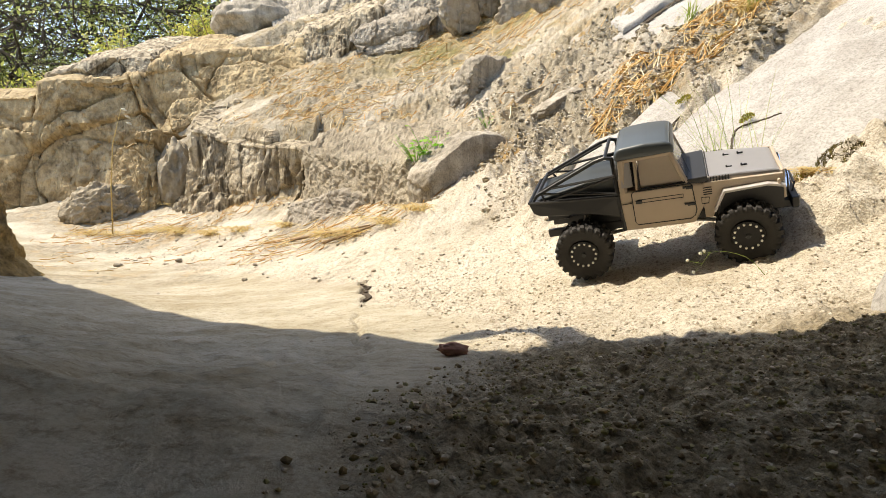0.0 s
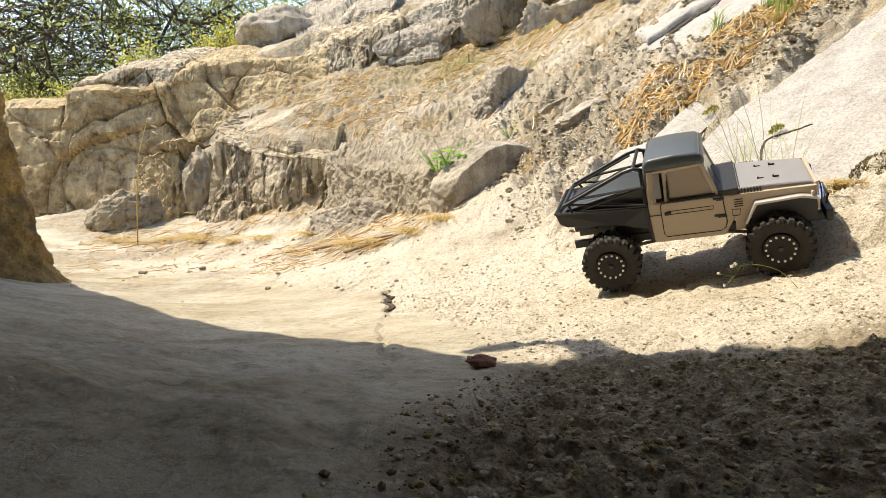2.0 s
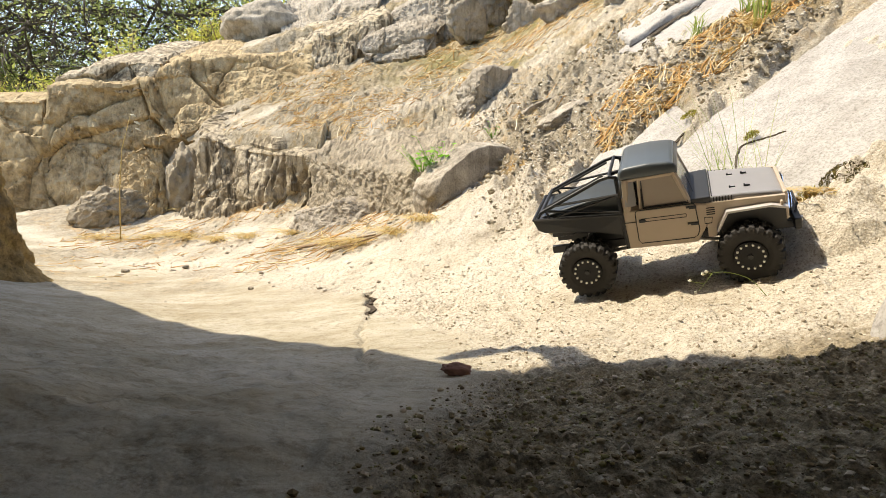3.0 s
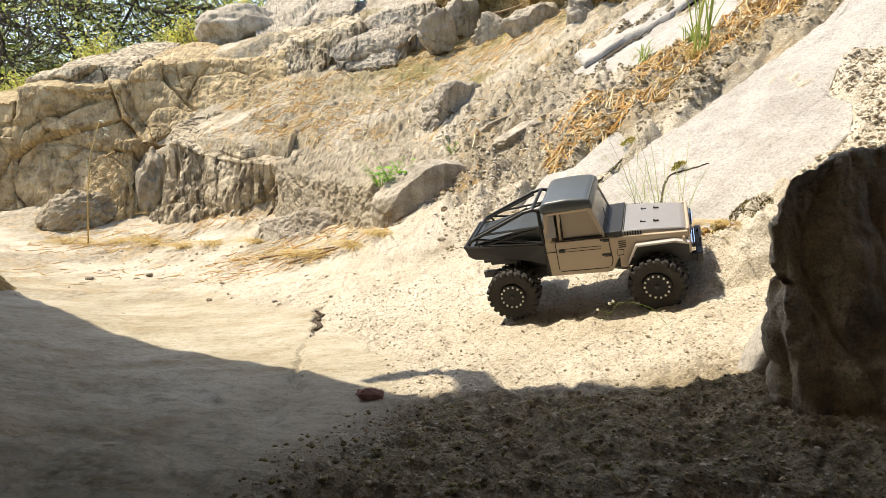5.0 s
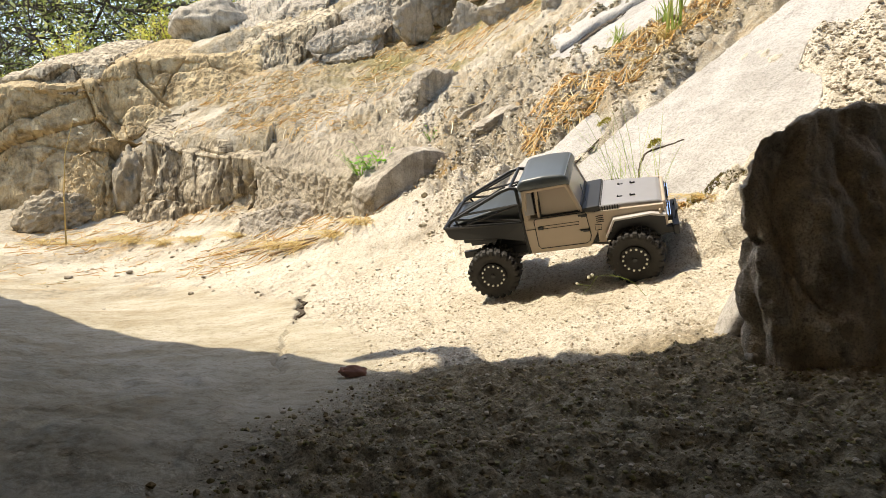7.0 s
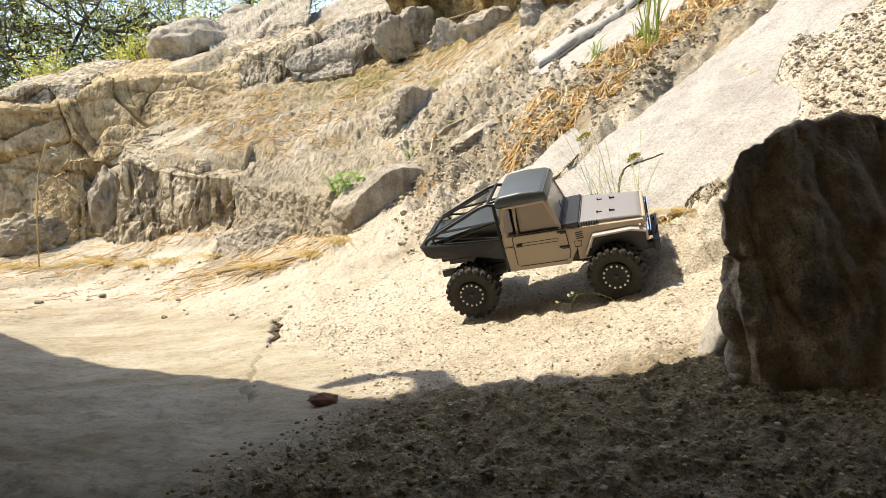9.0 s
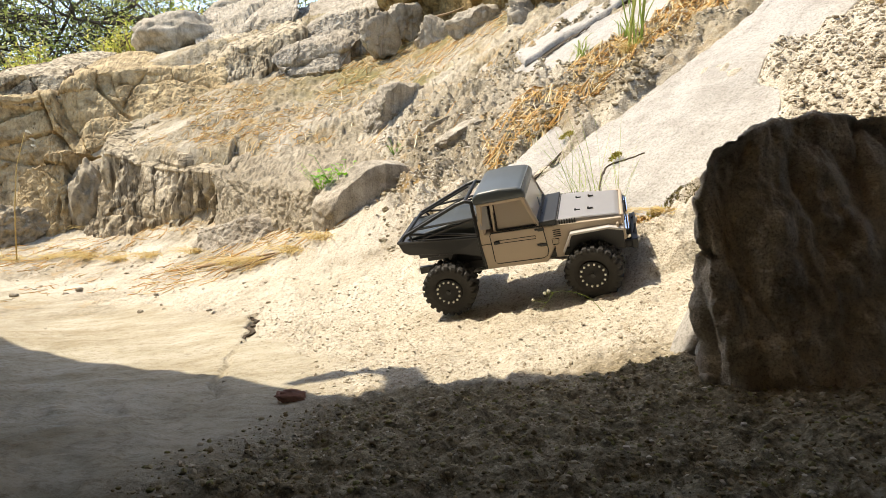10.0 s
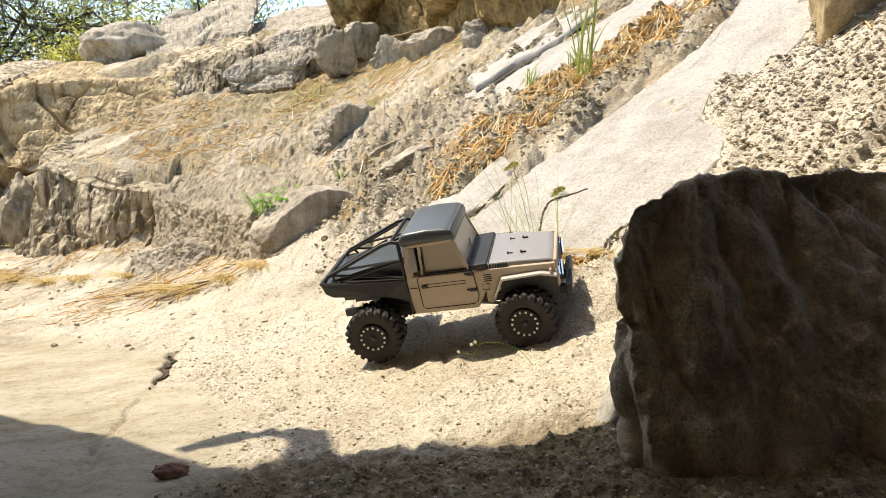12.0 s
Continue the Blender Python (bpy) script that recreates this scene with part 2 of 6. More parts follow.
EARTH = rock_material("cemented_earth", (0.46, 0.40, 0.30), (0.34, 0.285, 0.20), (0.15, 0.12, 0.08), 0.6, 0.0, 0.1, 1.8, 0.8)
GROUND = ground_material()
PEBBLE = island_material("pebbles", [(0.30, 0.245, 0.175), (0.44, 0.385, 0.30), (0.54, 0.485, 0.395), (0.62, 0.57, 0.48)], 0.92)
CLOD = island_material("earth_clods", [(0.20, 0.16, 0.10), (0.29, 0.245, 0.165), (0.36, 0.315, 0.23), (0.44, 0.395, 0.305)], 0.95)
# Darker than the gravel beyond: the hollow's shade is in these colours.
CRUMB = island_material("soil_crumbs", [(0.14, 0.10, 0.055), (0.26, 0.195, 0.105), (0.27, 0.25, 0.105), (0.36, 0.285, 0.165), (0.44, 0.37, 0.25), (0.60, 0.53, 0.42)], 0.95)
NEEDLE = island_material("dry_needles", [(0.36, 0.19, 0.06), (0.52, 0.29, 0.085), (0.56, 0.39, 0.16), (0.60, 0.47, 0.26), (0.70, 0.62, 0.46)], 0.7)
STRAW = island_material("dry_grass", [(0.46, 0.30, 0.10), (0.58, 0.43, 0.18), (0.55, 0.48, 0.22)], 0.7, 0.25)
GREEN = island_material("green_blades", [(0.16, 0.26, 0.04), (0.30, 0.40, 0.09), (0.42, 0.45, 0.14)], 0.5, 0.35)
WEED = island_material("fresh_leaves", [(0.10, 0.30, 0.02), (0.20, 0.44, 0.04), (0.30, 0.52, 0.07)], 0.45, 0.4)
MOSS = island_material("moss", [(0.20, 0.18, 0.03), (0.32, 0.29, 0.05), (0.42, 0.36, 0.08)], 0.9)
DARKMOSS = island_material("dark_moss", [(0.05, 0.045, 0.02), (0.11, 0.09, 0.03), (0.2, 0.16, 0.05)], 0.95)
OLIVE = island_material("tree_leaves", [(0.09, 0.12, 0.03), (0.21, 0.27, 0.06), (0.36, 0.40, 0.12), (0.6, 0.6, 0.27)], 0.4, 0.5)
BUSHLEAF = island_material("bush_leaves", [(0.30, 0.35, 0.06), (0.55, 0.55, 0.11), (0.75, 0.66, 0.2)], 0.6, 0.45)
BARK = plain("bark", (0.07, 0.055, 0.04), 0.9, 0, 0.5, 40, 0.8)
TWIG = plain("twig_bark", (0.28, 0.19, 0.11), 0.85, 0, 0.35, 200)
RED = plain("red_stone", (0.27, 0.14, 0.105), 0.9, 0, 0.3, 120, 0.6)
HEADWHITE = island_material("seed_heads", [(0.62, 0.56, 0.42), (0.75, 0.72, 0.6)], 0.7, 0.3)


# ---- builders ----
def mesh_object(name, verts, faces, mat, parent=None, smooth_shade=True):
    me = bpy.data.meshes.new(name)
    me.from_pydata([tuple(v) for v in verts], [], faces)
    me.materials.append(mat)
    if smooth_shade:
        me.polygons.foreach_set("use_smooth", [True] * len(me.polygons))
    me.update()
    ob = new(name, me)
    ob.parent = parent
    return ob


def part(name, bm, mat, parent, label="", smooth_shade=False):
    me = bpy.data.meshes.new(name)
    bmesh.ops.recalc_face_normals(bm, faces=bm.faces)
    bm.to_mesh(me)
    bm.free()
    me.materials.append(mat)
    if smooth_shade:
        me.polygons.foreach_set("use_smooth", [True] * len(me.polygons))
    ob = new(name, me)
    ob.parent = parent
    if label:
        ob["label"] = label
    return ob


def grid_faces(n, m, wrap=False):
    f = []
    for i in range(n - 1):
        for j in range(m - 1):
            a = i * m + j
            f.append((a, a + 1, a + m + 1, a + m))
    return f


def grid_normals(g):
    du = np.gradient(g, axis=0)
    dv = np.gradient(g, axis=1)
    n = np.cross(du, dv)
    return n / (np.linalg.norm(n, axis=2, keepdims=True) + 1e-12)


def ledge(name, rim, foot, back, mat, lump=0.02, flute=0.008, grain=0.003, roundness=3, seed=0, n=150, label="", bulge=0.03, under=0.05, chip=0.016, splits=(), zoom=1.0):
    """A block of bedrock: a top that runs back from its rim, a weathered face from rim to foot, rounded ends."""
    R, F = spline(rim, n), spline(foot, n)
    back = np.array(back, float)
    k1, k2, k3 = 26, 64, 6
    a = np.linspace(0, 1, k1, endpoint=False)[None, :, None]
    b = np.linspace(0, 1, k2, endpoint=False)[None, :, None]
    c = np.linspace(0, 1, k3)[None, :, None]
    bk = (R + back)[:, None]
    un = (F + np.array((0, under, -under)))[:, None]
    g = np.concatenate([bk * (1 - a) + R[:, None] * a, R[:, None] * (1 - b) + F[:, None] * b, F[:, None] * (1 - c) + un * c], axis=1)
    for _ in range(roundness):
        g[:, 1:-1] = 0.25 * g[:, :-2] + 0.5 * g[:, 1:-1] + 0.25 * g[:, 2:]
    # rounded ends
    ends = []
    for side in (0, 1):
        prof = g[0] if side == 0 else g[-1]
        tan = (g[0] - g[3]) if side == 0 else (g[-1] - g[-4])
        tan = tan.mean(0) / (np.linalg.norm(tan.mean(0)) + 1e-9)
        mid = prof[k1:k1 + k2].mean(0) * 0.6 + prof[0] * 0.4
        rows_ = []
        for q in np.linspace(0, 1, 14)[1:]:
            s = max(0, 1 - q ** 4) ** 0.25
            rows_.append(mid + (prof - mid) * max(s, 0.02) + tan * bulge * q)
        rows_ = np.array(rows_)
        ends.append(rows_[::-1] if side == 0 else rows_)
    g = np.concatenate([ends[0], g, ends[1]], axis=0)
    nrm = grid_normals(g)
    # face normals look out of the rock
    mid = g.reshape(-1, 3).mean(0) + back * 0.4 - np.array((0, 0, 0.05))
    if np.sum(nrm * (g - mid)) < 0:
        nrm = -nrm
    front = 1 - np.clip(nrm[..., 2:3], 0, 1) ** 1.5
    run = np.concatenate([[0], np.cumsum(np.linalg.norm(np.diff(g[:, k1], axis=0), axis=1))])[:, None] + 0 * g[..., 0]
    down = np.concatenate([np.zeros((g.shape[0], 1)), np.cumsum(np.linalg.norm(np.diff(g, axis=1), axis=2), axis=1)], axis=1)
    drift = 0.008 * vnoise(g, 14, seed + 40)
    uv = np.stack([run + drift, 0.10 * down, 0 * run + 0.37 * seed], -1)
    jag = uv + 0.004 * np.stack([vnoise(g, 45, seed + 41) + 0.5 * vnoise(g, 110, seed + 42), 0 * run, 0 * run], -1)
    groove = np.clip(1 - np.abs(vnoise(jag, 22, seed + 9)) * 2.6, 0, 1) ** 1.3 + 0.6 * np.clip(1 - np.abs(vnoise(jag * np.array((1, 2.2, 1)), 55, seed + 10)) * 2.6, 0, 1) + 0.35 * np.abs(vnoise(jag * np.array((1, 4, 1)), 120, seed + 11))
    groove = groove * smooth(-0.9, 0.1, vnoise(g, 9, seed + 12))
    warp = zoom * g + 0.03 * np.stack([vnoise(zoom * g, 9, seed + 51), vnoise(zoom * g, 9, seed + 52), vnoise(zoom * g, 9, seed + 53)], -1)
    d = lump * fbm(g, 4.0, 2, seed)[..., None] - flute * (front * groove[..., None])
    d = d + chip * (2.0 * chipped(warp, 3.1, seed + 61) + 0.8 * chipped(warp, 7.5, seed + 64) + 0.12 * chipped(warp * np.array((1, 1, 0.7)), 24, seed + 62))[..., None] * (0.3 + 0.7 * front)
    d = d + (grain * fbm(zoom * g, 60, 4, seed + 3, 0.65) + 0.8 * grain * crease(warp, 28, 4, seed + 33))[..., None]
    for (ax, az), (bx_, bz), wide, deep in splits:
        ex, ez = bx_ - ax, bz - az
        wob = 0.012 * vnoise(g, 20, seed + 70)
        t_ = ((g[..., 0] - ax) * ex + (g[..., 2] - az) * ez) / (ex * ex + ez * ez)
        off = (-(g[..., 0] - ax) * ez + (g[..., 2] - az) * ex) / math.hypot(ex, ez) + wob
        line = smooth(-0.15, 0.1, t_) * smooth(1.15, 0.9, t_)
        d = d - (line * (deep * np.exp(-(off / wide) ** 2) + 0.5 * deep * smooth(0.0, wide, off) * smooth(wide * 9, wide, off)))[..., None]
    g = g + nrm * d
    ob = mesh_object(name, g.reshape(-1, 3), grid_faces(g.shape[0], g.shape[1]), mat, None, mat is ROCK_DARK)
    return tagged(ob, label, "rock")


def boulder(name, centre, radii, turn, mat, seed=0, cuts=7, amp=0.08, level=5, label="", cut=0.72, fine=0.02, flute=0.0, chip=0.07, planes=()):
    """A loose stone: a ball cut by planes, softened and roughened."""
    bm = bmesh.new()
    bmesh.ops.create_icosphere(bm, subdivisions=level, radius=1)
    p = np.array([v.co for v in bm.verts])
    rng = np.random.RandomState(seed)
    for _ in range(cuts):
        nn = rng.normal(size=3)
        nn /= np.linalg.norm(nn)
        dd = cut + 0.2 * rng.rand()
        over = p @ nn - dd
        p = p - np.where(over > 0, over * 0.9, 0)[:, None] * nn
    for nn, dd in planes:
        nn = np.array(nn) / np.linalg.norm(nn)
        over = p @ nn - dd
        p = p - np.where(over > 0, over * 0.95, 0)[:, None] * nn
    ln = p / np.linalg.norm(p, axis=1, keepdims=True)
    s = (amp * fbm(ln, 2.2, 4, seed) + amp * 0.6 * crease(ln, 3.5, 3, seed + 2) + fine * fbm(ln, 14, 3, seed + 4))
    if flute:
        s = s - flute * np.abs(crease(ln * np.array((1, 1, 0.25)), 7, 3, seed + 8)) * (1 - np.abs(ln[:, 2]))
    s = s + chip * (chipped(ln, 1.6, seed + 61) + 0.4 * chipped(ln, 4.5, seed + 62))
    p = (p + ln * s[:, None]) * np.array(radii)
    for v, q in zip(bm.verts, p):
        v.co = q
    m = pose(*centre, *turn)
    bm.transform(m)
    me = bpy.data.meshes.new(name)
    bm.to_mesh(me)
    bm.free()
    me.materials.append(mat)
    me.polygons.foreach_set("use_smooth", [True] * len(me.polygons))
    return tagged(new(name, me), label, "rock")


def scatter_mesh(name, pieces, mat, label, category):
    """Many small pieces in one mesh; pieces: (verts, faces)."""
    V, Fc, base = [], [], 0
    for v, f in pieces:
        V.extend(v)
        Fc.extend([tuple(i + base for i in q) for q in f])
        base += len(v)
    ob = mesh_object(name, V, Fc, mat, smooth_shade=False)
    return tagged(ob, label, category, kind="stuff")


def strip(path, widths, side):
    """A folded blade along a path."""
    side = Vector(side).normalized()
    up = Vector((0, 0, 1))
    v, f = [], []
    for p, w in zip(path, widths):
        p = Vector(p)
        v += [tuple(p - side * w), tuple(p + up * w * 0.4 + side.cross(up) * w * 0.3), tuple(p + side * w)]
    for i in range(len(path) - 1):
        a = i * 3
        f += [(a, a + 1, a + 4, a + 3), (a + 1, a + 2, a + 5, a + 4)]
    return v, f


def rod(path, radii, sides=4):
    v, f = [], []
    n = len(path)
    for i, p in enumerate(path):
        p = Vector(p)
        t = Vector(path[min(i + 1, n - 1)]) - Vector(path[max(i - 1, 0)])
        t.normalize()
        a = t.orthogonal().normalized()
        b = t.cross(a)
        for k in range(sides):
            an = 2 * math.pi * k / sides
            v.append(tuple(p + (a * math.cos(an) + b * math.sin(an)) * radii[i]))
    for i in range(n - 1):
        for k in range(sides):
            f.append((i * sides + k, i * sides + (k + 1) % sides, (i + 1) * sides + (k + 1) % sides, (i + 1) * sides + k))
    f.append(tuple(range(sides))[::-1])
    f.append(tuple((n - 1) * sides + k for k in range(sides)))
    return v, f


# ---- ground ----
LEDGE_X = [-1.6, -1.0, -0.9, -0.75, -0.66, -0.45, -0.3, -0.2, -0.1, 0.0, 0.1, 0.2, 0.4]
LEDGE_Y = [2.05, 2.03, 1.84, 1.80, 1.72, 1.54, 1.45, 1.31, 1.19, 1.08, 1.03, 0.95, 0.8]
UPPER_X = [-3.0, -1.5, -1.24, -1.09, -0.94, -0.85, -0.73, -0.5, -0.28, -0.11, 0.1, 0.4, 1.5]
UPPER_Y = [2.2, 2.03, 2.01, 2.04, 2.08, 2.13, 2.18, 2.24, 2.26, 2.26, 2.45, 2.7, 3.5]


def ground_parts(x, y):
    cx, v = np.clip(x, -1.5, 0.7), np.clip(y, 0.2, 2.1) - 0.7
    floor = 0.0047 + 0.0565 * v + 0.2921 * v * v + 0.2231 * cx + 0.575 * cx * v + 0.3888 * cx * cx
    floor = floor + 0.006 * np.exp(-((x - 0.15) / 0.06) ** 2 - ((y - 0.62) / 0.06) ** 2) - 0.005 * np.exp(-((x - 0.255) / 0.05) ** 2 - ((y - 0.53) / 0.06) ** 2)
    floor = floor + 0.05 * np.exp(-((x + 1.08) / 0.22) ** 2 - ((y - 1.92) / 0.24) ** 2) + 0.036 * smooth(0.87, 0.98, y) * np.exp(-((x - 0.06) / 0.13) ** 2) * smooth(1.5, 1.2, y)
    floor = np.clip(floor, -0.2, 0.35)
    terr = -0.298 + 0.285 * np.clip(x, -2.5, 2) + 0.382 * np.clip(y, 0.3, 2.7)
    terr = terr + 0.02 * np.exp(-((x + 0.45) / 0.2) ** 2) - 0.05 * np.exp(-((x + 0.03) / 0.16) ** 2 - ((y - 1.38) / 0.16) ** 2)
    slab = -0.337 + 0.694 * np.clip(x, -1, 1.6) + 0.372 * np.clip(y, -0.4, 2.7)
    bank = smax(terr, slab, 0.03)
    upper = 0.62 + 0.28 * (np.clip(x, -2.6, 2.0) + 0.36) + 0.33 * (np.clip(y, 1.9, 3.15) - 2.3)
    return floor, terr, slab, bank, upper


def ground_z(x, y):
    x, y = np.asarray(x, float), np.asarray(y, float)
    floor, terr, slab, bank, upper = ground_parts(x, y)
    s1 = smooth(0.03, np.where(x > -0.3, 0.20, np.where(x < -0.69, 0.34, 0.10)), y - np.interp(x, LEDGE_X, LEDGE_Y))
    low = floor * (1 - s1) + np.maximum(bank, floor * 0.0 + bank) * s1
    right = smooth(-0.02, 0.12, x)
    z = low * (1 - right) + smax(floor, bank, 0.02) * right
    s2 = smooth(0.05, 0.16, y - np.interp(x, UPPER_X, UPPER_Y))
    z = z * (1 - s2) + np.maximum(upper, z) * s2
    far = smooth(3.3, 5.5, y)
    z = z * (1 - far) + (0.35 + 0 * x) * far
    side = smooth(2.0, 5.0, np.abs(x))
    z = z * (1 - side) + 0.35 * side
    back = smooth(-0.5, -2.5, y)
    return z * (1 - back) + 0.25 * back


def zones(x, y):
    x, y = np.asarray(x, float), np.asarray(y, float)
    p = np.stack([x, y, 0 * x], -1)
    w = fbm(p, 9, 3, 77) * 0.035
    edge = np.interp(y, [0.1, 0.26, 0.4, 0.5, 0.6, 0.635, 0.75, 0.9], [-0.06, -0.02, 0.005, 0.0, -0.045, -0.083, -0.097, -0.10])
    grit = smooth(-0.006, 0.02 + 0.03 * smooth(0.6, 0.5, y), x - edge + 0.35 * w)
    grit = np.maximum(grit, smooth(-0.01, 0.04, y - 0.665 + 0.862 * x + 0.9 * w))
    s1 = smooth(-0.02, 0.05, y - np.interp(x, LEDGE_X, LEDGE_Y)) * (1 - smooth(0.0, 0.12, x))
    behind = np.maximum(s1, smooth(0.0, 0.12, x) * smooth(0.0, 0.05, y - (1.0 - 0.45 * np.clip(x, 0, 0.8))))
    soil = behind * smooth(-0.35, 0.35, fbm(p, 6, 4, 5))
    litter = behind * np.clip(0.62 + 0.9 * fbm(p, 5, 4, 9), 0.35, 1)
    litter = np.maximum(litter, smooth(0.72, 1.0, y + 0.12 * fbm(p, 7, 4, 15)) * np.clip(0.40 + 1.1 * fbm(p, 9, 5, 16), 0.05, 0.75))
    # Painted shade on the near grit, along the shadow's edge, loosened by noise.
    shade_tone = grit * smooth(0.42, 0.33, y + 0.25 * x + 0.06 * fbm(p, 8, 4, 41) - 0.03)
    brown = smooth(-0.3, 0.0, x) * smooth(0.0, 0.25, y - 1.62 + 0.25 * fbm(p, 6, 4, 45))
    soil = np.maximum(soil, 0.9 * brown)
    litter = litter * (1 - 0.85 * brown)
    upper = smooth(0.3, 0.6, y - np.interp(x, UPPER_X, UPPER_Y))
    grass = upper * smooth(-0.2, 0.3, fbm(p, 3, 3, 12) + (y - 3.0) * 1.2)
    # The grass tones also darken the slope's brown top.
    grass = np.maximum(grass, 0.75 * brown * smooth(-0.5, 0.2, fbm(p, 12, 4, 46)))
    return grit, soil, litter, grass, shade_tone


SLAB_OUTLINES = [
    [(0.165, 0.875), (0.213, 0.932), (0.248, 0.894), (0.289, 0.918), (0.312, 0.928), (0.324, 0.885), (0.315, 0.845), (0.281, 0.830), (0.226, 0.826), (0.205, 0.765), (0.175, 0.812)],
    [(0.324, 0.835), (0.282, 0.812), (0.233, 0.809), (0.213, 0.753), (0.246, 0.685), (0.284, 0.648), (0.331, 0.588), (0.375, 0.602), (0.43, 0.595), (0.468, 0.612), (0.492, 0.655), (0.487, 0.70), (0.52, 0.735), (0.58, 0.70), (0.66, 0.74), (0.73, 0.83), (0.73, 0.96), (0.64, 0.895), (0.54, 0.842), (0.454, 0.843), (0.38, 0.83)],
    [(0.31, 1.28), (0.411, 1.262), (0.50, 1.20), (0.60, 1.17), (0.72, 1.22), (0.80, 1.05), (0.64, 0.985), (0.54, 1.01), (0.474, 1.04), (0.392, 1.085), (0.34, 1.16)],
]


def outside(x, y, outline):
    """Distance from an outline in plan: positive outside, negative inside."""
    best, inside = np.full(x.shape, 9.0), np.zeros(x.shape, bool)
    for (ax, ay), (bx_, by_) in zip(outline, outline[1:] + outline[:1]):
        ex, ey = bx_ - ax, by_ - ay
        t = np.clip(((x - ax) * ex + (y - ay) * ey) / (ex * ex + ey * ey), 0, 1)
        best = np.minimum(best, np.hypot(x - ax - t * ex, y - ay - t * ey))
        hit = ((ay > y) != (by_ > y)) & (x < ex * (y - ay) / (ey if abs(ey) > 1e-9 else 1e-9) + ax)
        inside ^= hit
    return np.where(inside, -best, best)


def soil_rise(x, y):
    """Soil and cemented grit stand proud of the bare slabs."""
    out = np.zeros(x.shape)
    sel = (x > 0.1) & (x < 0.9) & (y > 0.5) & (y < 1.4)
    if not sel.any():
        return out
    a, b = x[sel], y[sel]
    fl, tr, sb, bk, up = ground_parts(a, b)
    px = np.stack([a, b, 0 * a], -1)
    wob = 0.006 * fbm(px, 30, 3, 31)
    gap = np.full(a.shape, 9.0)
    for o in SLAB_OUTLINES:
        gap = np.minimum(gap, outside(a, b, o))
    up_ = smooth(0.002, 0.011, gap + 1.3 * wob + 0.003 * vnoise(px, 90, 34)) * (0.014 + 0.010 * crease(px, 40, 4, 33) + 0.006 * vnoise(px, 22, 35)) * smooth(-0.03, 0.0, bk - fl) * smooth(0.05, 0.02, tr - sb)
    out[sel] = up_ - 0.012 * smooth(0.0, -0.012, gap + wob) * smooth(-0.02, 0.01, bk - fl)
    return out


def relief(x, y):
    p = np.stack([x, y, 0 * x], -1)
    grit, soil, litter, grass, shade_tone = zones(x, y)
    out = 0.006 * fbm(p, 5, 3, 2) + soil_rise(np.asarray(x, float), np.asarray(y, float))
    out = out + (0.0004 + 0.0019 * grit) * fbm(p, 70, 4, 4, 0.65)
    out = out - grit * 0.0030 * np.clip(vnoise(p, 120, 8) - 0.25, 0, 1) * 2
    out = out + soil * smooth(0.7, 0.9, y) * (0.012 * fbm(p, 16, 4, 6, 0.6) + 0.007 * crease(p, 38, 3, 16))
    crusty = smooth(-0.02, 0.06, x - 0.02 + 0.3 * (y - 1.0)) * smooth(0.88, 0.98, y + 0.42 * x) * smooth(1.75, 1.5, y) * smooth(0.95, 0.8, x)
    out = out + within(crusty, p, lambda q: 0.010 * crease(q, 26, 4, 23) + 0.009 * np.abs(vnoise(q, 80, 24)) + 0.006 * chipped(q, 55, 25))
    near = smooth(0.5, 0.3, y) * grit
    out = out + near * (0.0016 * crease(p, 50, 3, 18) + 0.0022 * fbm(p, 130, 3, 19, 0.7))
    strata = np.stack([x * 0.35 + y * 0.08, y - 0.25 * x, 0 * x], -1)
    out = out + (1 - grit) * (0.0003 * crease(strata, 34, 4, 20) + 0.0004 * fbm(strata, 160, 3, 22, 0.6))
    worn = np.where(x < -0.04, smooth(0.05, -0.1, y - (0.50 - 0.62 * (x + 0.07))), 0.0) * (1 - grit)
    pw = p * np.array((1, 0.55, 1)) + 0.02 * np.stack([vnoise(p, 18, 81), vnoise(p, 18, 82), 0 * x], -1)
    out = out + within(worn * smooth(0.0, 0.1, y), pw, lambda q: 0.0012 * chipped(q, 22, 83) + 0.0008 * chipped(q, 70, 84) + 0.0024 * fbm(q, 34, 5, 85, 0.65))
    rise = smooth(0.03, 0.2, y - np.interp(x, LEDGE_X, LEDGE_Y))
    litter = litter * (1 - 3.2 * rise * (1 - rise))
    out = out + within(litter * smooth(0.8, 1.2, y) * smooth(2.6, 2.4, y) * smooth(1.7, 1.5, np.abs(x)), p, lambda q: (0.003 + 0.005 * smooth(1.25, 1.5, q[..., 1])) * fbm(q, 30, 5, 86, 0.65) + (0.002 + 0.0025 * smooth(1.25, 1.5, q[..., 1])) * chipped(q, 34, 87))
    return out


def steps(spans):
    out = []
    for a, b, d in spans:
        out.extend(np.linspace(a, b, max(2, int(round((b - a) / d))), endpoint=False))
    return np.array(out)


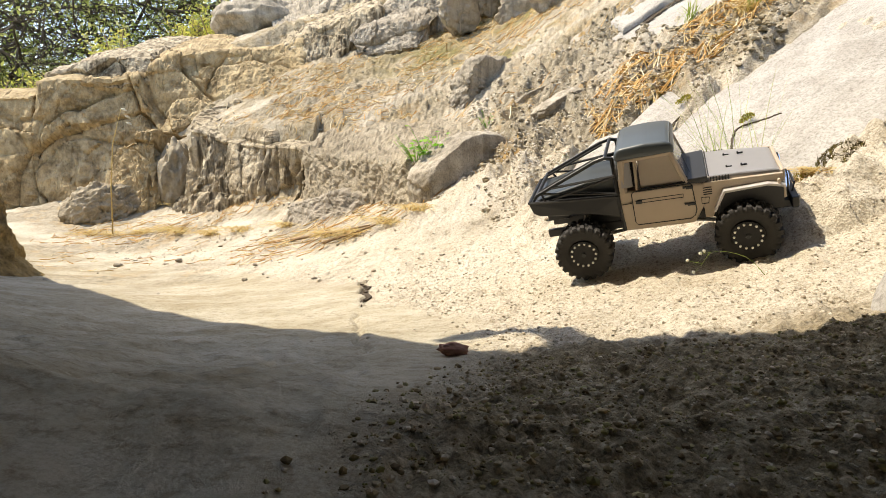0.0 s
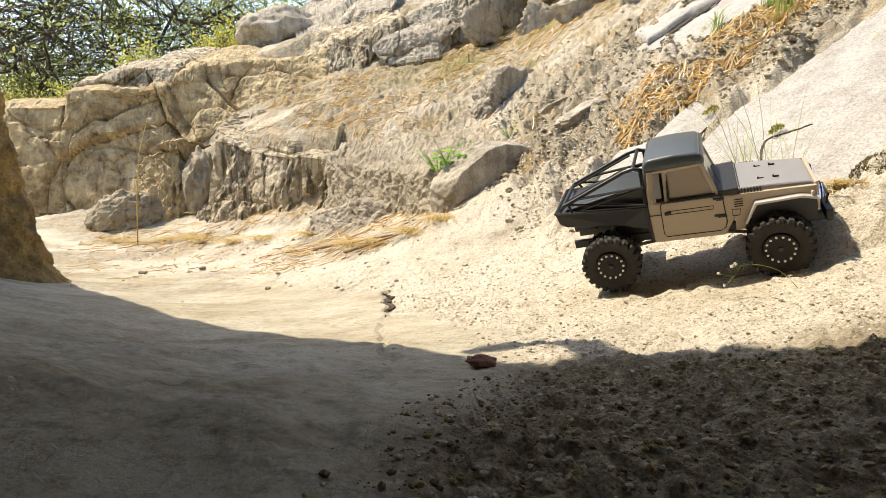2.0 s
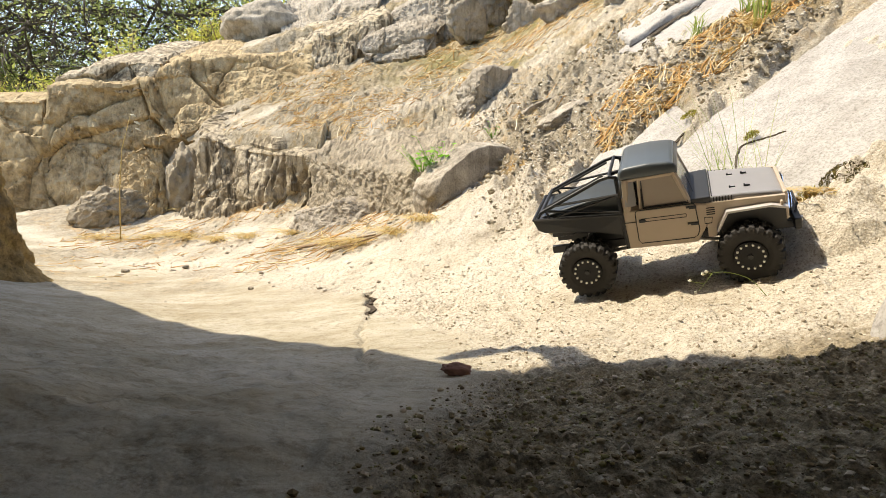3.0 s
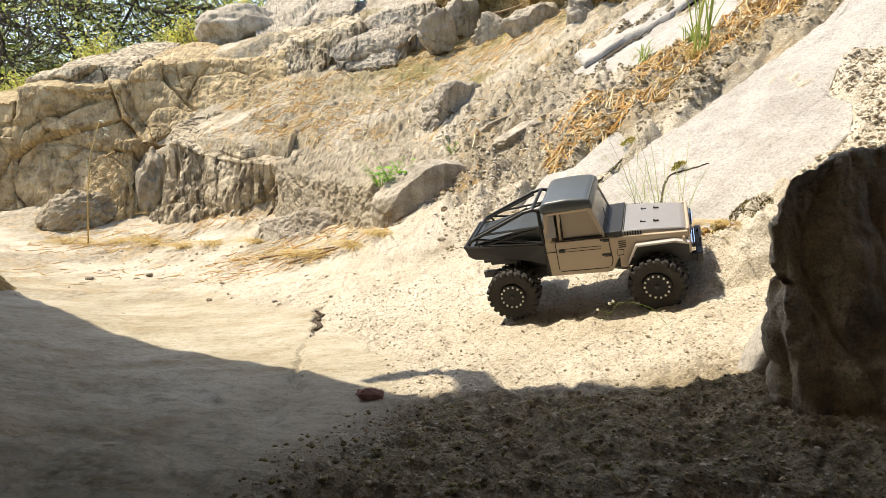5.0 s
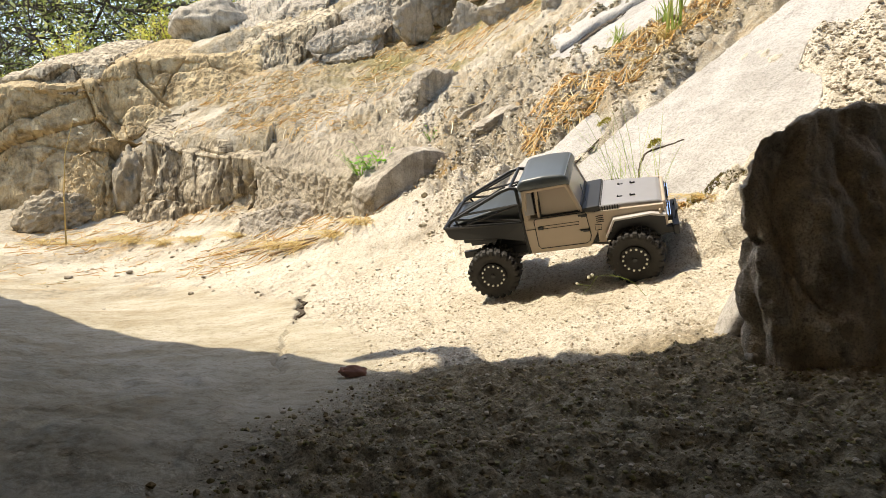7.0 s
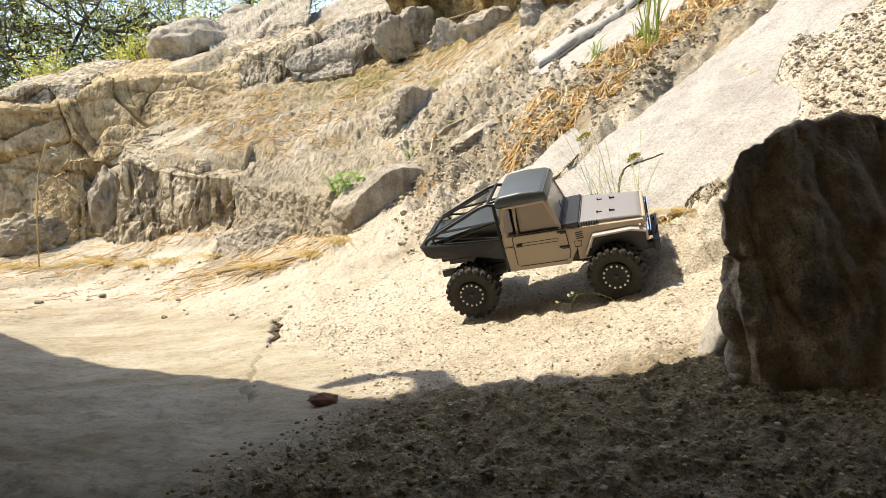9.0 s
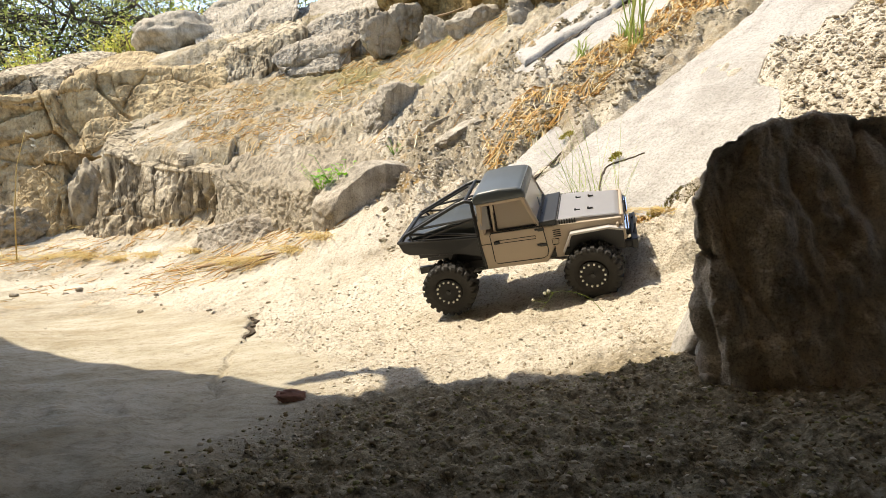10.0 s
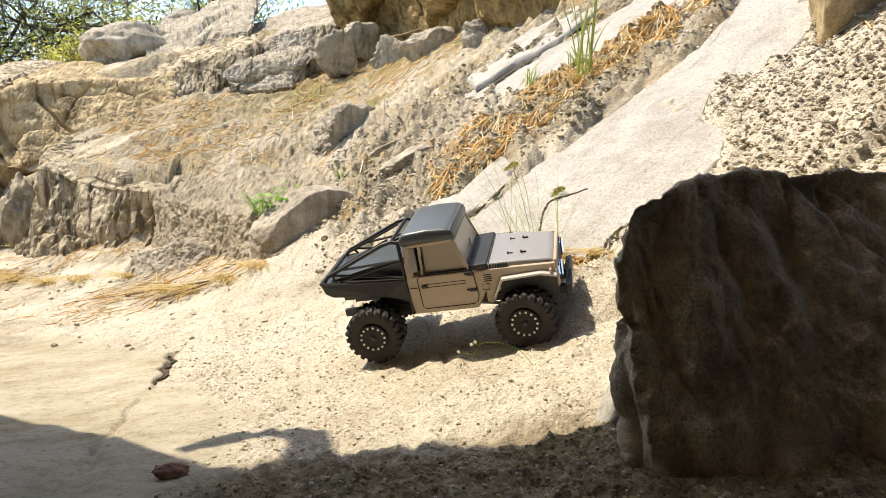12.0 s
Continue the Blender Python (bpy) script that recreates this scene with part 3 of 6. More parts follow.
def build_ground():
    gx = np.concatenate([[-400, -150, -60, -25, -12, -7], steps([(-4.5, -1.6, 0.08), (-1.6, -0.75, 0.012), (-0.75, -0.4, 0.005), (-0.4, -0.2, 0.0030), (-0.2, 0.36, 0.0023), (0.36, 0.5, 0.0034), (0.5, 0.8, 0.006), (0.8, 1.2, 0.012), (1.2, 4.5, 0.09)]), [4.5, 7, 12, 25, 60, 150, 400]])
    gy = np.concatenate([[-400, -150, -60, -25, -12, -6], steps([(-3, -0.4, 0.12), (-0.4, 0.16, 0.02), (0.16, 0.5, 0.0023), (0.5, 0.8, 0.0034), (0.8, 1.35, 0.0042), (1.35, 2.1, 0.0075), (2.1, 2.7, 0.013), (2.7, 6, 0.08)]), [6, 8, 12, 20, 40, 90, 200, 500]])
    X, Y = np.meshgrid(gx, gy, indexing="ij")
    Z = ground_z(X, Y) + relief(X, Y) * smooth(6, 3, np.abs(X)) * smooth(7, 4, Y)
    # the worn step where the smooth slab breaks off, and the hairline that runs on from it
    cy = np.array([0.40, 0.47, 0.53, 0.60, 0.625, 0.645, 0.665, 0.69, 0.715, 0.74, 0.77])
    cx = np.array([-0.052, -0.062, -0.072, -0.082, -0.079, -0.084, -0.079, -0.089, -0.086, -0.098, -0.092])
    lx = np.interp(Y, cy, cx) + 0.005 * vnoise(np.stack([X * 0, Y, 0 * X], -1), 60, 3) + 0.003 * vnoise(np.stack([X * 0, Y, 0 * X], -1), 170, 4)
    d = X - lx
    mask = smooth(0.605, 0.63, Y) * smooth(0.775, 0.745, Y)
    Z = Z + mask * (0.003 * smooth(0.0, -0.003, d) * smooth(-0.25, -0.02, d) - 0.013 * np.exp(-((d - 0.001) / 0.0026) ** 2) * smooth(-0.5, 0.1, vnoise(np.stack([X * 0, Y, 0 * X], -1), 45, 6)))
    thin = smooth(0.36, 0.42, Y) * smooth(0.62, 0.58, Y)
    Z = Z - thin * 0.004 * np.exp(-(d / 0.002) ** 2)
    v = np.stack([X, Y, Z], -1).reshape(-1, 3)
    n, m = X.shape
    ii, jj = np.meshgrid(np.arange(n - 1), np.arange(m - 1), indexing="ij")
    a = (ii * m + jj).ravel()
    quads = np.stack([a, a + m, a + m + 1, a + 1], -1)
    me = bpy.data.meshes.new("ground")
    me.vertices.add(len(v))
    me.vertices.foreach_set("co", v.ravel())
    me.loops.add(quads.size)
    me.loops.foreach_set("vertex_index", quads.ravel())
    me.polygons.add(len(quads))
    me.polygons.foreach_set("loop_start", np.arange(0, quads.size, 4))
    me.polygons.foreach_set("loop_total", np.full(len(quads), 4))
    me.polygons.foreach_set("use_smooth", np.ones(len(quads), bool))
    me.update(calc_edges=True)
    for nm, val in zip(("grit", "soil", "litter", "grass", "shade_tone"), zones(X, Y)):
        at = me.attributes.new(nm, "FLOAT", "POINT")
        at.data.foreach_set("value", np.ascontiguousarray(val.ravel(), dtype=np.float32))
    me.materials.append(GROUND)
    return tagged(new("ground", me), "pale worn bedrock floor with cemented grit and soil", "ground", kind="structure")


def top(x, y):
    a, b = np.array([x], float), np.array([y], float)
    return float((ground_z(a, b) + relief(a, b))[0])


def tops(x, y):
    return ground_z(x, y) + relief(x, y)


build_ground()

# ---- bedrock ledges ----
ledge("ledge_rock", [(-0.700, 1.80, 0.170), (-0.671, 1.755, 0.206), (-0.628, 1.73, 0.203), (-0.558, 1.68, 0.184), (-0.442, 1.58, 0.166), (-0.342, 1.50, 0.160), (-0.302, 1.46, 0.147)],
      [(-0.715, 1.73, -0.03), (-0.665, 1.68, -0.03), (-0.606, 1.64, -0.03), (-0.537, 1.59, -0.03), (-0.491, 1.55, -0.03), (-0.371, 1.47, -0.02), (-0.336, 1.45, 0.0)],
      (0.12, 0.32, 0.11), ROCK, 0.008, 0.026, 0.0025, 2, 3, 260, "low limestone ledge with a fluted weathered face", 0.03, 0.05, 0.009)
LIP = [(-0.56, 2.03, 0.305), (-0.614, 2.02, 0.300), (-0.700, 1.98, 0.281), (-0.712, 1.88, 0.246), (-0.66, 1.82, 0.225), (-0.596, 1.78, 0.222), (-0.525, 1.72, 0.214), (-0.42, 1.60, 0.195)]
ledge("rock_lip", LIP, [(x - 0.006, y - 0.012, z - 0.022) for x, y, z in LIP], (0.14, 0.10, 0.012), ROCK, 0.004, 0.004, 0.002, 1, 8, 150, "thin pale rock layer lying on the ledge", 0.01, 0.01, 0.006)
ledge("soil_bank", [(-0.30, 1.42, 0.15), (-0.22, 1.33, 0.14), (-0.13, 1.22, 0.13), (-0.05, 1.12, 0.125), (0.0, 1.06, 0.12)],
      [(-0.29, 1.36, -0.03), (-0.22, 1.26, -0.02), (-0.14, 1.15, 0.0), (-0.06, 1.06, 0.01), (0.0, 1.01, 0.03)],
      (0.08, 0.25, 0.09), EARTH, 0.016, 0.003, 0.0040, 4, 14, 190, "crumbling conglomerate bank below the terrace", 0.03, 0.05, 0.010)
ledge("low_rock", [(-0.31, 1.30, 0.040), (-0.255, 1.26, 0.056), (-0.20, 1.235, 0.068), (-0.155, 1.225, 0.066)],
      [(-0.315, 1.27, -0.03), (-0.26, 1.22, -0.02), (-0.20, 1.19, -0.01), (-0.15, 1.19, 0.0)],
      (0.05, 0.12, 0.015), ROCK_GREY, 0.008, 0.003, 0.003, 5, 19, 80, "small low rock at the foot of the ledge", 0.02, 0.03, 0.006)
ledge("brown_rock", [(-0.955, 1.87, 0.085), (-0.93, 1.84, 0.140), (-0.887, 1.83, 0.172), (-0.842, 1.82, 0.204), (-0.808, 1.82, 0.212)],
      [(-0.945, 1.79, -0.02), (-0.907, 1.77, -0.03), (-0.865, 1.75, -0.03), (-0.825, 1.75, -0.03), (-0.79, 1.77, -0.03)],
      (0.02, 0.20, -0.01), ROCK_WARM, 0.008, 0.012, 0.004, 1, 26, 110, "angular brown rock at the foot of the outcrop", 0.008, 0.05, 0.012)
boulder("earth_mound", (-0.945, 1.785, -0.018), (0.115, 0.085, 0.078), (0, -24, -10), EARTH, 31, 3, 0.08, 6, "crumbly dark mound of cemented grit", 0.85, 0.05, 0, 0.12)

ledge("outcrop_block", [(-1.75, 2.06, 0.25), (-1.53, 2.02, 0.30), (-1.36, 2.02, 0.325), (-1.27, 2.03, 0.335)],
      [(-1.75, 1.98, -0.08), (-1.51, 1.95, -0.08), (-1.36, 1.94, -0.06), (-1.25, 1.95, -0.06)], (-0.05, 0.8, 0.16), ROCK_WARM, 0.020, 0.003, 0.003, 2, 41, 110, "broken limestone outcrop block with pale upper edge")
ledge("outcrop_rock", [(-1.24, 2.05, 0.37), (-1.17, 2.07, 0.385), (-1.06, 2.10, 0.39), (-0.98, 2.13, 0.405), (-0.92, 2.16, 0.45), (-0.86, 2.20, 0.478), (-0.80, 2.22, 0.485), (-0.70, 2.26, 0.492), (-0.60, 2.28, 0.50), (-0.53, 2.29, 0.515), (-0.49, 2.285, 0.53)],
      [(-1.24, 1.97, -0.04), (-1.15, 1.97, -0.03), (-1.04, 1.99, 0.0), (-0.96, 2.02, 0.06), (-0.91, 2.05, 0.12), (-0.86, 2.05, 0.20), (-0.80, 2.07, 0.235), (-0.70, 2.11, 0.295), (-0.58, 2.13, 0.335), (-0.50, 2.15, 0.36), (-0.46, 2.15, 0.37)], (-0.12, 0.85, 0.22), ROCK_WARM, 0.016, 0.006, 0.003, 2, 53, 340, "long brown limestone face with fissures under a flat top", 0.02, 0.05, 0.017,
      [((-1.22, 0.24), (-1.03, 0.36), 0.006, 0.03), ((-0.86, 0.43), (-0.70, 0.29), 0.006, 0.025), ((-0.97, 0.42), (-0.90, 0.25), 0.006, 0.025), ((-0.62, 0.46), (-0.50, 0.42), 0.005, 0.02), ((-1.15, 0.20), (-0.95, 0.17), 0.005, 0.016), ((-0.80, 0.44), (-0.56, 0.46), 0.004, 0.012)])
ledge("outcrop_block", [(-1.26, 2.14, 0.40), (-1.16, 2.15, 0.44), (-1.06, 2.17, 0.465), (-0.97, 2.2, 0.47)],
      [(-1.25, 2.08, 0.35), (-1.14, 2.08, 0.37), (-1.04, 2.1, 0.37), (-0.95, 2.13, 0.38)], (-0.15, 0.8, 0.2), ROCK, 0.020, 0.003, 0.003, 2, 47, 90, "pale layered limestone on the outcrop's edge")
ledge("outcrop_block", [(-0.55, 2.28, 0.51), (-0.47, 2.28, 0.555), (-0.36, 2.29, 0.590), (-0.27, 2.28, 0.622), (-0.23, 2.28, 0.63)],
      [(-0.51, 2.16, 0.36), (-0.44, 2.16, 0.385), (-0.36, 2.15, 0.405), (-0.28, 2.15, 0.425), (-0.235, 2.16, 0.45)], (-0.12, 0.6, 0.2), ROCK, 0.018, 0.014, 0.003, 2, 59, 120, "tilted grey limestone block with streaked face")
ledge("outcrop_block", [(-0.28, 2.14, 0.53), (-0.205, 2.15, 0.556), (-0.12, 2.11, 0.552), (-0.09, 2.10, 0.54)],
      [(-0.275, 2.09, 0.455), (-0.20, 2.09, 0.46), (-0.12, 2.05, 0.465), (-0.085, 2.05, 0.47)], (0.05, 0.2, 0.08), ROCK_GREY, 0.014, 0.008, 0.004, 2, 61, 70, "pale squarish block beside the litter slope", 0.015)
ledge("outcrop_block", [(-0.25, 2.34, 0.64), (-0.14, 2.33, 0.685), (-0.05, 2.32, 0.71), (0.03, 2.31, 0.72)],
      [(-0.24, 2.25, 0.50), (-0.14, 2.24, 0.52), (-0.05, 2.23, 0.55), (0.03, 2.24, 0.57)], (-0.05, 0.5, 0.2), ROCK_GREY, 0.018, 0.014, 0.003, 2, 67, 90, "grey fissured limestone block high on the outcrop")
ledge("outcrop_slab", [(-0.66, 2.62, 0.66), (-0.55, 2.55, 0.66), (-0.42, 2.5, 0.70), (-0.28, 2.45, 0.72)],
      [(-0.65, 2.5, 0.58), (-0.55, 2.46, 0.59), (-0.42, 2.4, 0.61), (-0.28, 2.38, 0.62)], (-0.05, 0.55, 0.28), ROCK_GREY, 0.02, 0.012, 0.004, 4, 71, 90, "smooth grey limestone slab tilted to the sky")
boulder("round_boulder", (-0.77, 2.80, 0.69), (0.19, 0.15, 0.125), (0, -10, 8), ROCK_GREY, 83, 8, 0.06, 5, "grey boulder lying on the flat outcrop top", 0.70)
boulder("boulder_stone", (-0.66, 3.2, 0.86), (0.14, 0.13, 0.10), (5, -10, 50), ROCK_GREY, 84, 8, 0.07, 5, "grey boulder behind the tilted slab", 0.66)
for k, (c, r, t_, s_) in enumerate([((0.05, 2.04, 0.565), (0.065, 0.06, 0.075), (0, -18, 20), 91), ((0.222, 1.96, 0.545), (0.088, 0.06, 0.080), (0, 10, -30), 92), ((0.10, 2.25, 0.63), (0.07, 0.06, 0.06), (0, 0, 60), 93),
                                    ((0.335, 1.80, 0.545), (0.10, 0.06, 0.065), (10, 0, 10), 94), ((0.44, 1.63, 0.53), (0.09, 0.06, 0.06), (0, 8, 40), 193), ((0.53, 1.50, 0.52), (0.08, 0.06, 0.055), (0, -8, 5), 194), ((0.13, 2.12, 0.63), (0.07, 0.05, 0.06), (0, -8, 5), 195), ((0.52, 2.3, 0.72), (0.08, 0.07, 0.11), (0, 15, 40), 95), ((0.20, 2.4, 0.74), (0.14, 0.1, 0.11), (0, 5, 80), 96), ((0.70, 2.5, 0.86), (0.16, 0.1, 0.15), (0, 15, 15), 97), ((0.45, 2.75, 0.98), (0.3, 0.15, 0.25), (0, 0, 15), 98)]):
    boulder("slope_rock", c, r, t_, ROCK_GREY, s_, 8, 0.10, 5, "grey angular rock half buried in needle litter", 0.62, 0.03, 0.08, 0.09, (((0.2, -0.95, -0.15), 0.3),))

FOOT = [(0.10, 2.24, 0.57), (0.25, 2.12, 0.585), (0.375, 1.83, 0.53), (0.49, 1.56, 0.47), (0.66, 1.45, 0.52), (1.05, 1.41, 0.68)]
# Dark pillar stone on this wall stands in for shade from trees.
ledge("rear_cliff", [(x - 0.08, y - 0.07, z + 0.50) for x, y, z in FOOT], FOOT, (0.2, 0.6, 0.1), PILLAR, 0.03, 0.012, 0.004, 2, 77, 240, "tall rock wall behind the slope, brown darkened for shade", 0.05, 0.05, 0.022)

# ---- stones on the slope ----
boulder("smooth_stone", (0.054, 1.085, 0.086), (0.112, 0.085, 0.092), (2, -4, 8), ROCK_GREY, 101, 4, 0.02, 6, "smooth grey stone resting against the bank", 0.86, 0.012, 0, 0.03, (((0.32, -0.94, 0.02), 0.42), ((-0.62, -0.2, 0.75), 0.86), ((0.85, -0.1, 0.5), 0.84)))
boulder("fluted_boulder", (0.104, 1.49, 0.285), (0.100, 0.085, 0.080), (0, -12, 12), ROCK_GREY, 106, 6, 0.06, 6, "dark fluted boulder set in the litter slope", 0.78, 0.025, 0.20, 0.06, (((0.42, -0.88, -0.22), 0.14), ((-0.9, -0.2, 0.35), 0.7)))
for sx, sy, sr, sd in ((0.212, 1.12, 0.050, 109), (0.165, 1.22, 0.040, 111), (0.33, 1.40, 0.05, 112)):
    boulder("bedded_stone", (sx, sy, top(sx, sy) - 0.008), (sr * 1.3, sr * 0.8, sr * 0.42), (10, -22, 5), ROCK_GREY, sd, 8, 0.06, 5, "grey stone bedded in soil", 0.6, 0.05, 0, 0.07, (((0.3, -0.95, -0.1), 0.3),))


def slab_z(x, y):
    return -0.337 + 0.694 * x + 0.372 * y


def plate_z(x, y, rise, seed):
    """The height of a slab's uneven surface."""
    z = slab_z(x, y) + rise
    pp = np.stack([x, y, z], -1)
    return z + 0.004 * fbm(pp, 7, 3, seed + 5) + 0.0012 * fbm(pp, 60, 3, seed + 6) + 0.0022 * chipped(pp * np.array((0.7, 1.2, 1)), 11, seed + 8)


def plate(name, outline, mat, rise, thick, seed, label, rough_edge=0.006, rings=26):
    """A flat tilted sheet of stone with a ragged edge, lying on the bank's plane."""
    o = np.array(outline + outline[:1], float)
    n = 220
    seg = np.concatenate([[0], np.cumsum(np.linalg.norm(np.diff(o, axis=0), axis=1))])
    u = np.linspace(0, seg[-1], n, endpoint=False)
    per = np.stack([np.interp(u, seg, o[:, 0]), np.interp(u, seg, o[:, 1])], -1)
    p3 = np.concatenate([per, np.zeros((n, 1))], 1)
    per = per + rough_edge * np.stack([fbm(p3, 25, 3, seed), fbm(p3, 25, 3, seed + 3)], -1)
    c = per.mean(0)
    rows_ = []
    for q in np.linspace(0.0, 1, rings) ** 0.8:
        xy = c + (per - c) * max(q, 0.001)
        z = plate_z(xy[:, 0], xy[:, 1], rise, seed)
        rows_.append(np.concatenate([xy, z[:, None]], 1))
    edge = rows_[-1]
    rows_[-1] = edge + np.array((0, 0, -0.002))
    for dz, out in ((0.008, 1.004), (thick, 1.0)):
        xy = c + (edge[:, :2] - c) * out
        rows_.append(np.concatenate([xy, edge[:, 2:] - dz], 1))
    g = np.array(rows_)
    f = []
    for i in range(len(rows_) - 1):
        for j in range(n):
            f.append((i * n + j, i * n + (j + 1) % n, (i + 1) * n + (j + 1) % n, (i + 1) * n + j))
    ob = mesh_object(name, g.reshape(-1, 3), f, mat)
    return tagged(ob, label, "rock slab")

plate("tilted_slab", SLAB_OUTLINES[0], SLAB, 0.003, 0.035, 201, "pale limestone slab piece split off by a crack", 0.004, 16)
plate("tilted_slab", SLAB_OUTLINES[1], SLAB, 0.003, 0.04, 205, "large smooth pale limestone slab tilted down the slope", 0.004, 60)
plate("upper_slab", SLAB_OUTLINES[2], SLAB, 0.003, 0.03, 209, "pale slab with a dark crevice above the litter strip", 0.008, 24)
plate("upper_slab", [(0.33, 1.245), (0.39, 1.24), (0.48, 1.21), (0.56, 1.22), (0.55, 1.32), (0.44, 1.36), (0.33, 1.33)],
      SLAB, 0.018, 0.012, 213, "pale slab overlapping the one beneath it", 0.006, 16)
boulder("wedge_rock", (0.668, 0.71, 0.405), (0.085, 0.05, 0.085), (18, -38, 35), ROCK_WARM, 219, 8, 0.05, 4, "brown wedge of rock standing on the slab", 0.6)


def crack_strip(name, points, width, mat, label, z_of, lift=0.003):
    """Shade in a crack laid on as a dark strip: ragged, low, sunk at its middle, tapering at both ends."""
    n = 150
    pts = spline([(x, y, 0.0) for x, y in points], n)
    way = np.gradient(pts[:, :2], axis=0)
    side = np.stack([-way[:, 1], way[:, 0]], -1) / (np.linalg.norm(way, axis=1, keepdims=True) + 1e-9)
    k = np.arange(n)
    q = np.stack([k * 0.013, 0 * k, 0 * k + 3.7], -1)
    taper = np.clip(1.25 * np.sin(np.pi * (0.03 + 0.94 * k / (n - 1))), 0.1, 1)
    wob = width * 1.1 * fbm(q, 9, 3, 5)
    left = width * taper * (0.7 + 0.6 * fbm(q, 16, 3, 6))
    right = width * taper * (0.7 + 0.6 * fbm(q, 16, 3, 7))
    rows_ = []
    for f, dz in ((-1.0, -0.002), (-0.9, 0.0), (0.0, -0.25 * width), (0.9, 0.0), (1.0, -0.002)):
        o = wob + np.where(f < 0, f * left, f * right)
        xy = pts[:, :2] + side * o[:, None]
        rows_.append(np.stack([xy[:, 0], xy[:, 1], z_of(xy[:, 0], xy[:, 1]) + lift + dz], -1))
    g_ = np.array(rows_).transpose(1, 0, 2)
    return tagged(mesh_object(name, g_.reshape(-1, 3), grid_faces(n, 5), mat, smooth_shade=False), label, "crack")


# Near-black colour stands in for the shade inside the cracks.
CRACK = plain("crack_shade", (0.07, 0.052, 0.034), 0.95, 0, 0.5, 300, 0.8)
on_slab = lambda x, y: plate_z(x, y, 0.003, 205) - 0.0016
crack_strip("slab_crack", [(0.362, 0.706), (0.343, 0.720), (0.325, 0.729), (0.308, 0.70), (0.297, 0.668), (0.284, 0.65)], 0.0014, CRACK, "crack in the pale slab, its shade a dark strip", on_slab)
crack_strip("slab_crack", [(0.322, 0.846), (0.298, 0.832), (0.276, 0.822), (0.25, 0.815), (0.228, 0.816), (0.213, 0.785), (0.208, 0.757)], 0.0030, CRACK, "joint between two slab pieces, its shade a dark strip", lambda x, y: plate_z(x, y, 0.003, 205) - 0.0012)
crack_strip("slab_crevice", [(0.345, 1.205), (0.37, 1.222), (0.41, 1.225), (0.45, 1.212)], 0.0075, CRACK, "crevice under the upper slab, its shade a dark strip", lambda x, y: slab_z(x, y) + 0.003)

crack_strip("floor_crack", [(-0.080, 0.618), (-0.083, 0.645), (-0.078, 0.665), (-0.088, 0.69), (-0.085, 0.715), (-0.097, 0.742)], 0.0032, CRACK, "jagged crack where the smooth floor breaks off, shade a dark strip", lambda x, y: tops(x, y) - 0.001)

boulder("earth_mound", (-0.755, 1.86, 0.05), (0.06, 0.09, 0.13), (10, 0, 20), EARTH, 36, 3, 0.1, 5, "crumbly soil packed between two rocks", 0.85, 0.05, 0, 0.10)

# ---- foreground rocks and the overhang ----
ledge("shaded_rock", [(0.228, 0.305, 0.148), (0.231, 0.302, 0.168), (0.248, 0.304, 0.178), (0.284, 0.312, 0.189), (0.325, 0.31, 0.194), (0.40, 0.30, 0.197), (0.55, 0.27, 0.205)],
      [(0.248, 0.285, 0.03), (0.252, 0.276, 0.03), (0.264, 0.264, 0.03), (0.292, 0.248, 0.035), (0.335, 0.225, 0.04), (0.42, 0.19, 0.05), (0.56, 0.15, 0.06)],
      (0.05, 0.05, -0.02), ROCK_DARK, 0.007, 0.009, 0.0024, 5, 301, 320, "rough dark boulder in the shade, its face pitted", 0.012, 0.03, 0.0066, (), 1.0)
boulder("pale_stone", (0.264, 0.362, 0.066), (0.010, 0.018, 0.044), (-30, 30, -20), SLAB, 305, 3, 0.03, 4, "pale pinkish stone leaning on the shaded boulder", 0.85, 0.01, 0, 0.02)


def column(name, base, height, radius, flare, lean, mat, seed, label):
    n, m = 240, 200
    th = np.linspace(0, 2 * math.pi, n)[:, None]
    t = np.linspace(0, 1, m)[None, :]
    z = base[2] - 0.06 + t * (height + 0.06)
    hz = np.clip(z - base[2], 0, None)
    r = radius + flare * np.exp(-hz / 0.05)
    p = np.stack([base[0] + lean[0] * np.clip(hz - 0.15, 0, None) + r * np.cos(th), base[1] + lean[1] * np.clip(hz - 0.15, 0, None) + 0.5 * r * np.sin(th), z + 0 * th], -1)
    q = p.copy()
    q[-1] = q[0]
    d = 0.010 * fbm(q, 7, 4, seed) + 0.006 * chipped(q, 16, seed + 2) + 0.006 * fbm(q, 50, 4, seed + 4, 0.65)
    d[-1] = d[0]
    out = np.stack([np.cos(th) + 0 * t, np.sin(th) + 0 * t, 0 * th + 0 * t], -1)
    p = p + out * d[..., None]
    return tagged(mesh_object(name, p.reshape(-1, 3), grid_faces(n, m), mat), label, "rock")


column("rock_pillar", (-0.905, 0.955, -0.055), 0.95, 0.228, 0.07, (0.22, -0.60), PILLAR, 311, "mossy brown rock pillar with a flared foot")


def cast(x, y, h):
    """The place at height h whose shadow falls on the floor at (x, y)."""
    k = h - top(x, y)
    return (x + k * TO_SUN.x / TO_SUN.z, y + k * TO_SUN.y / TO_SUN.z, h)


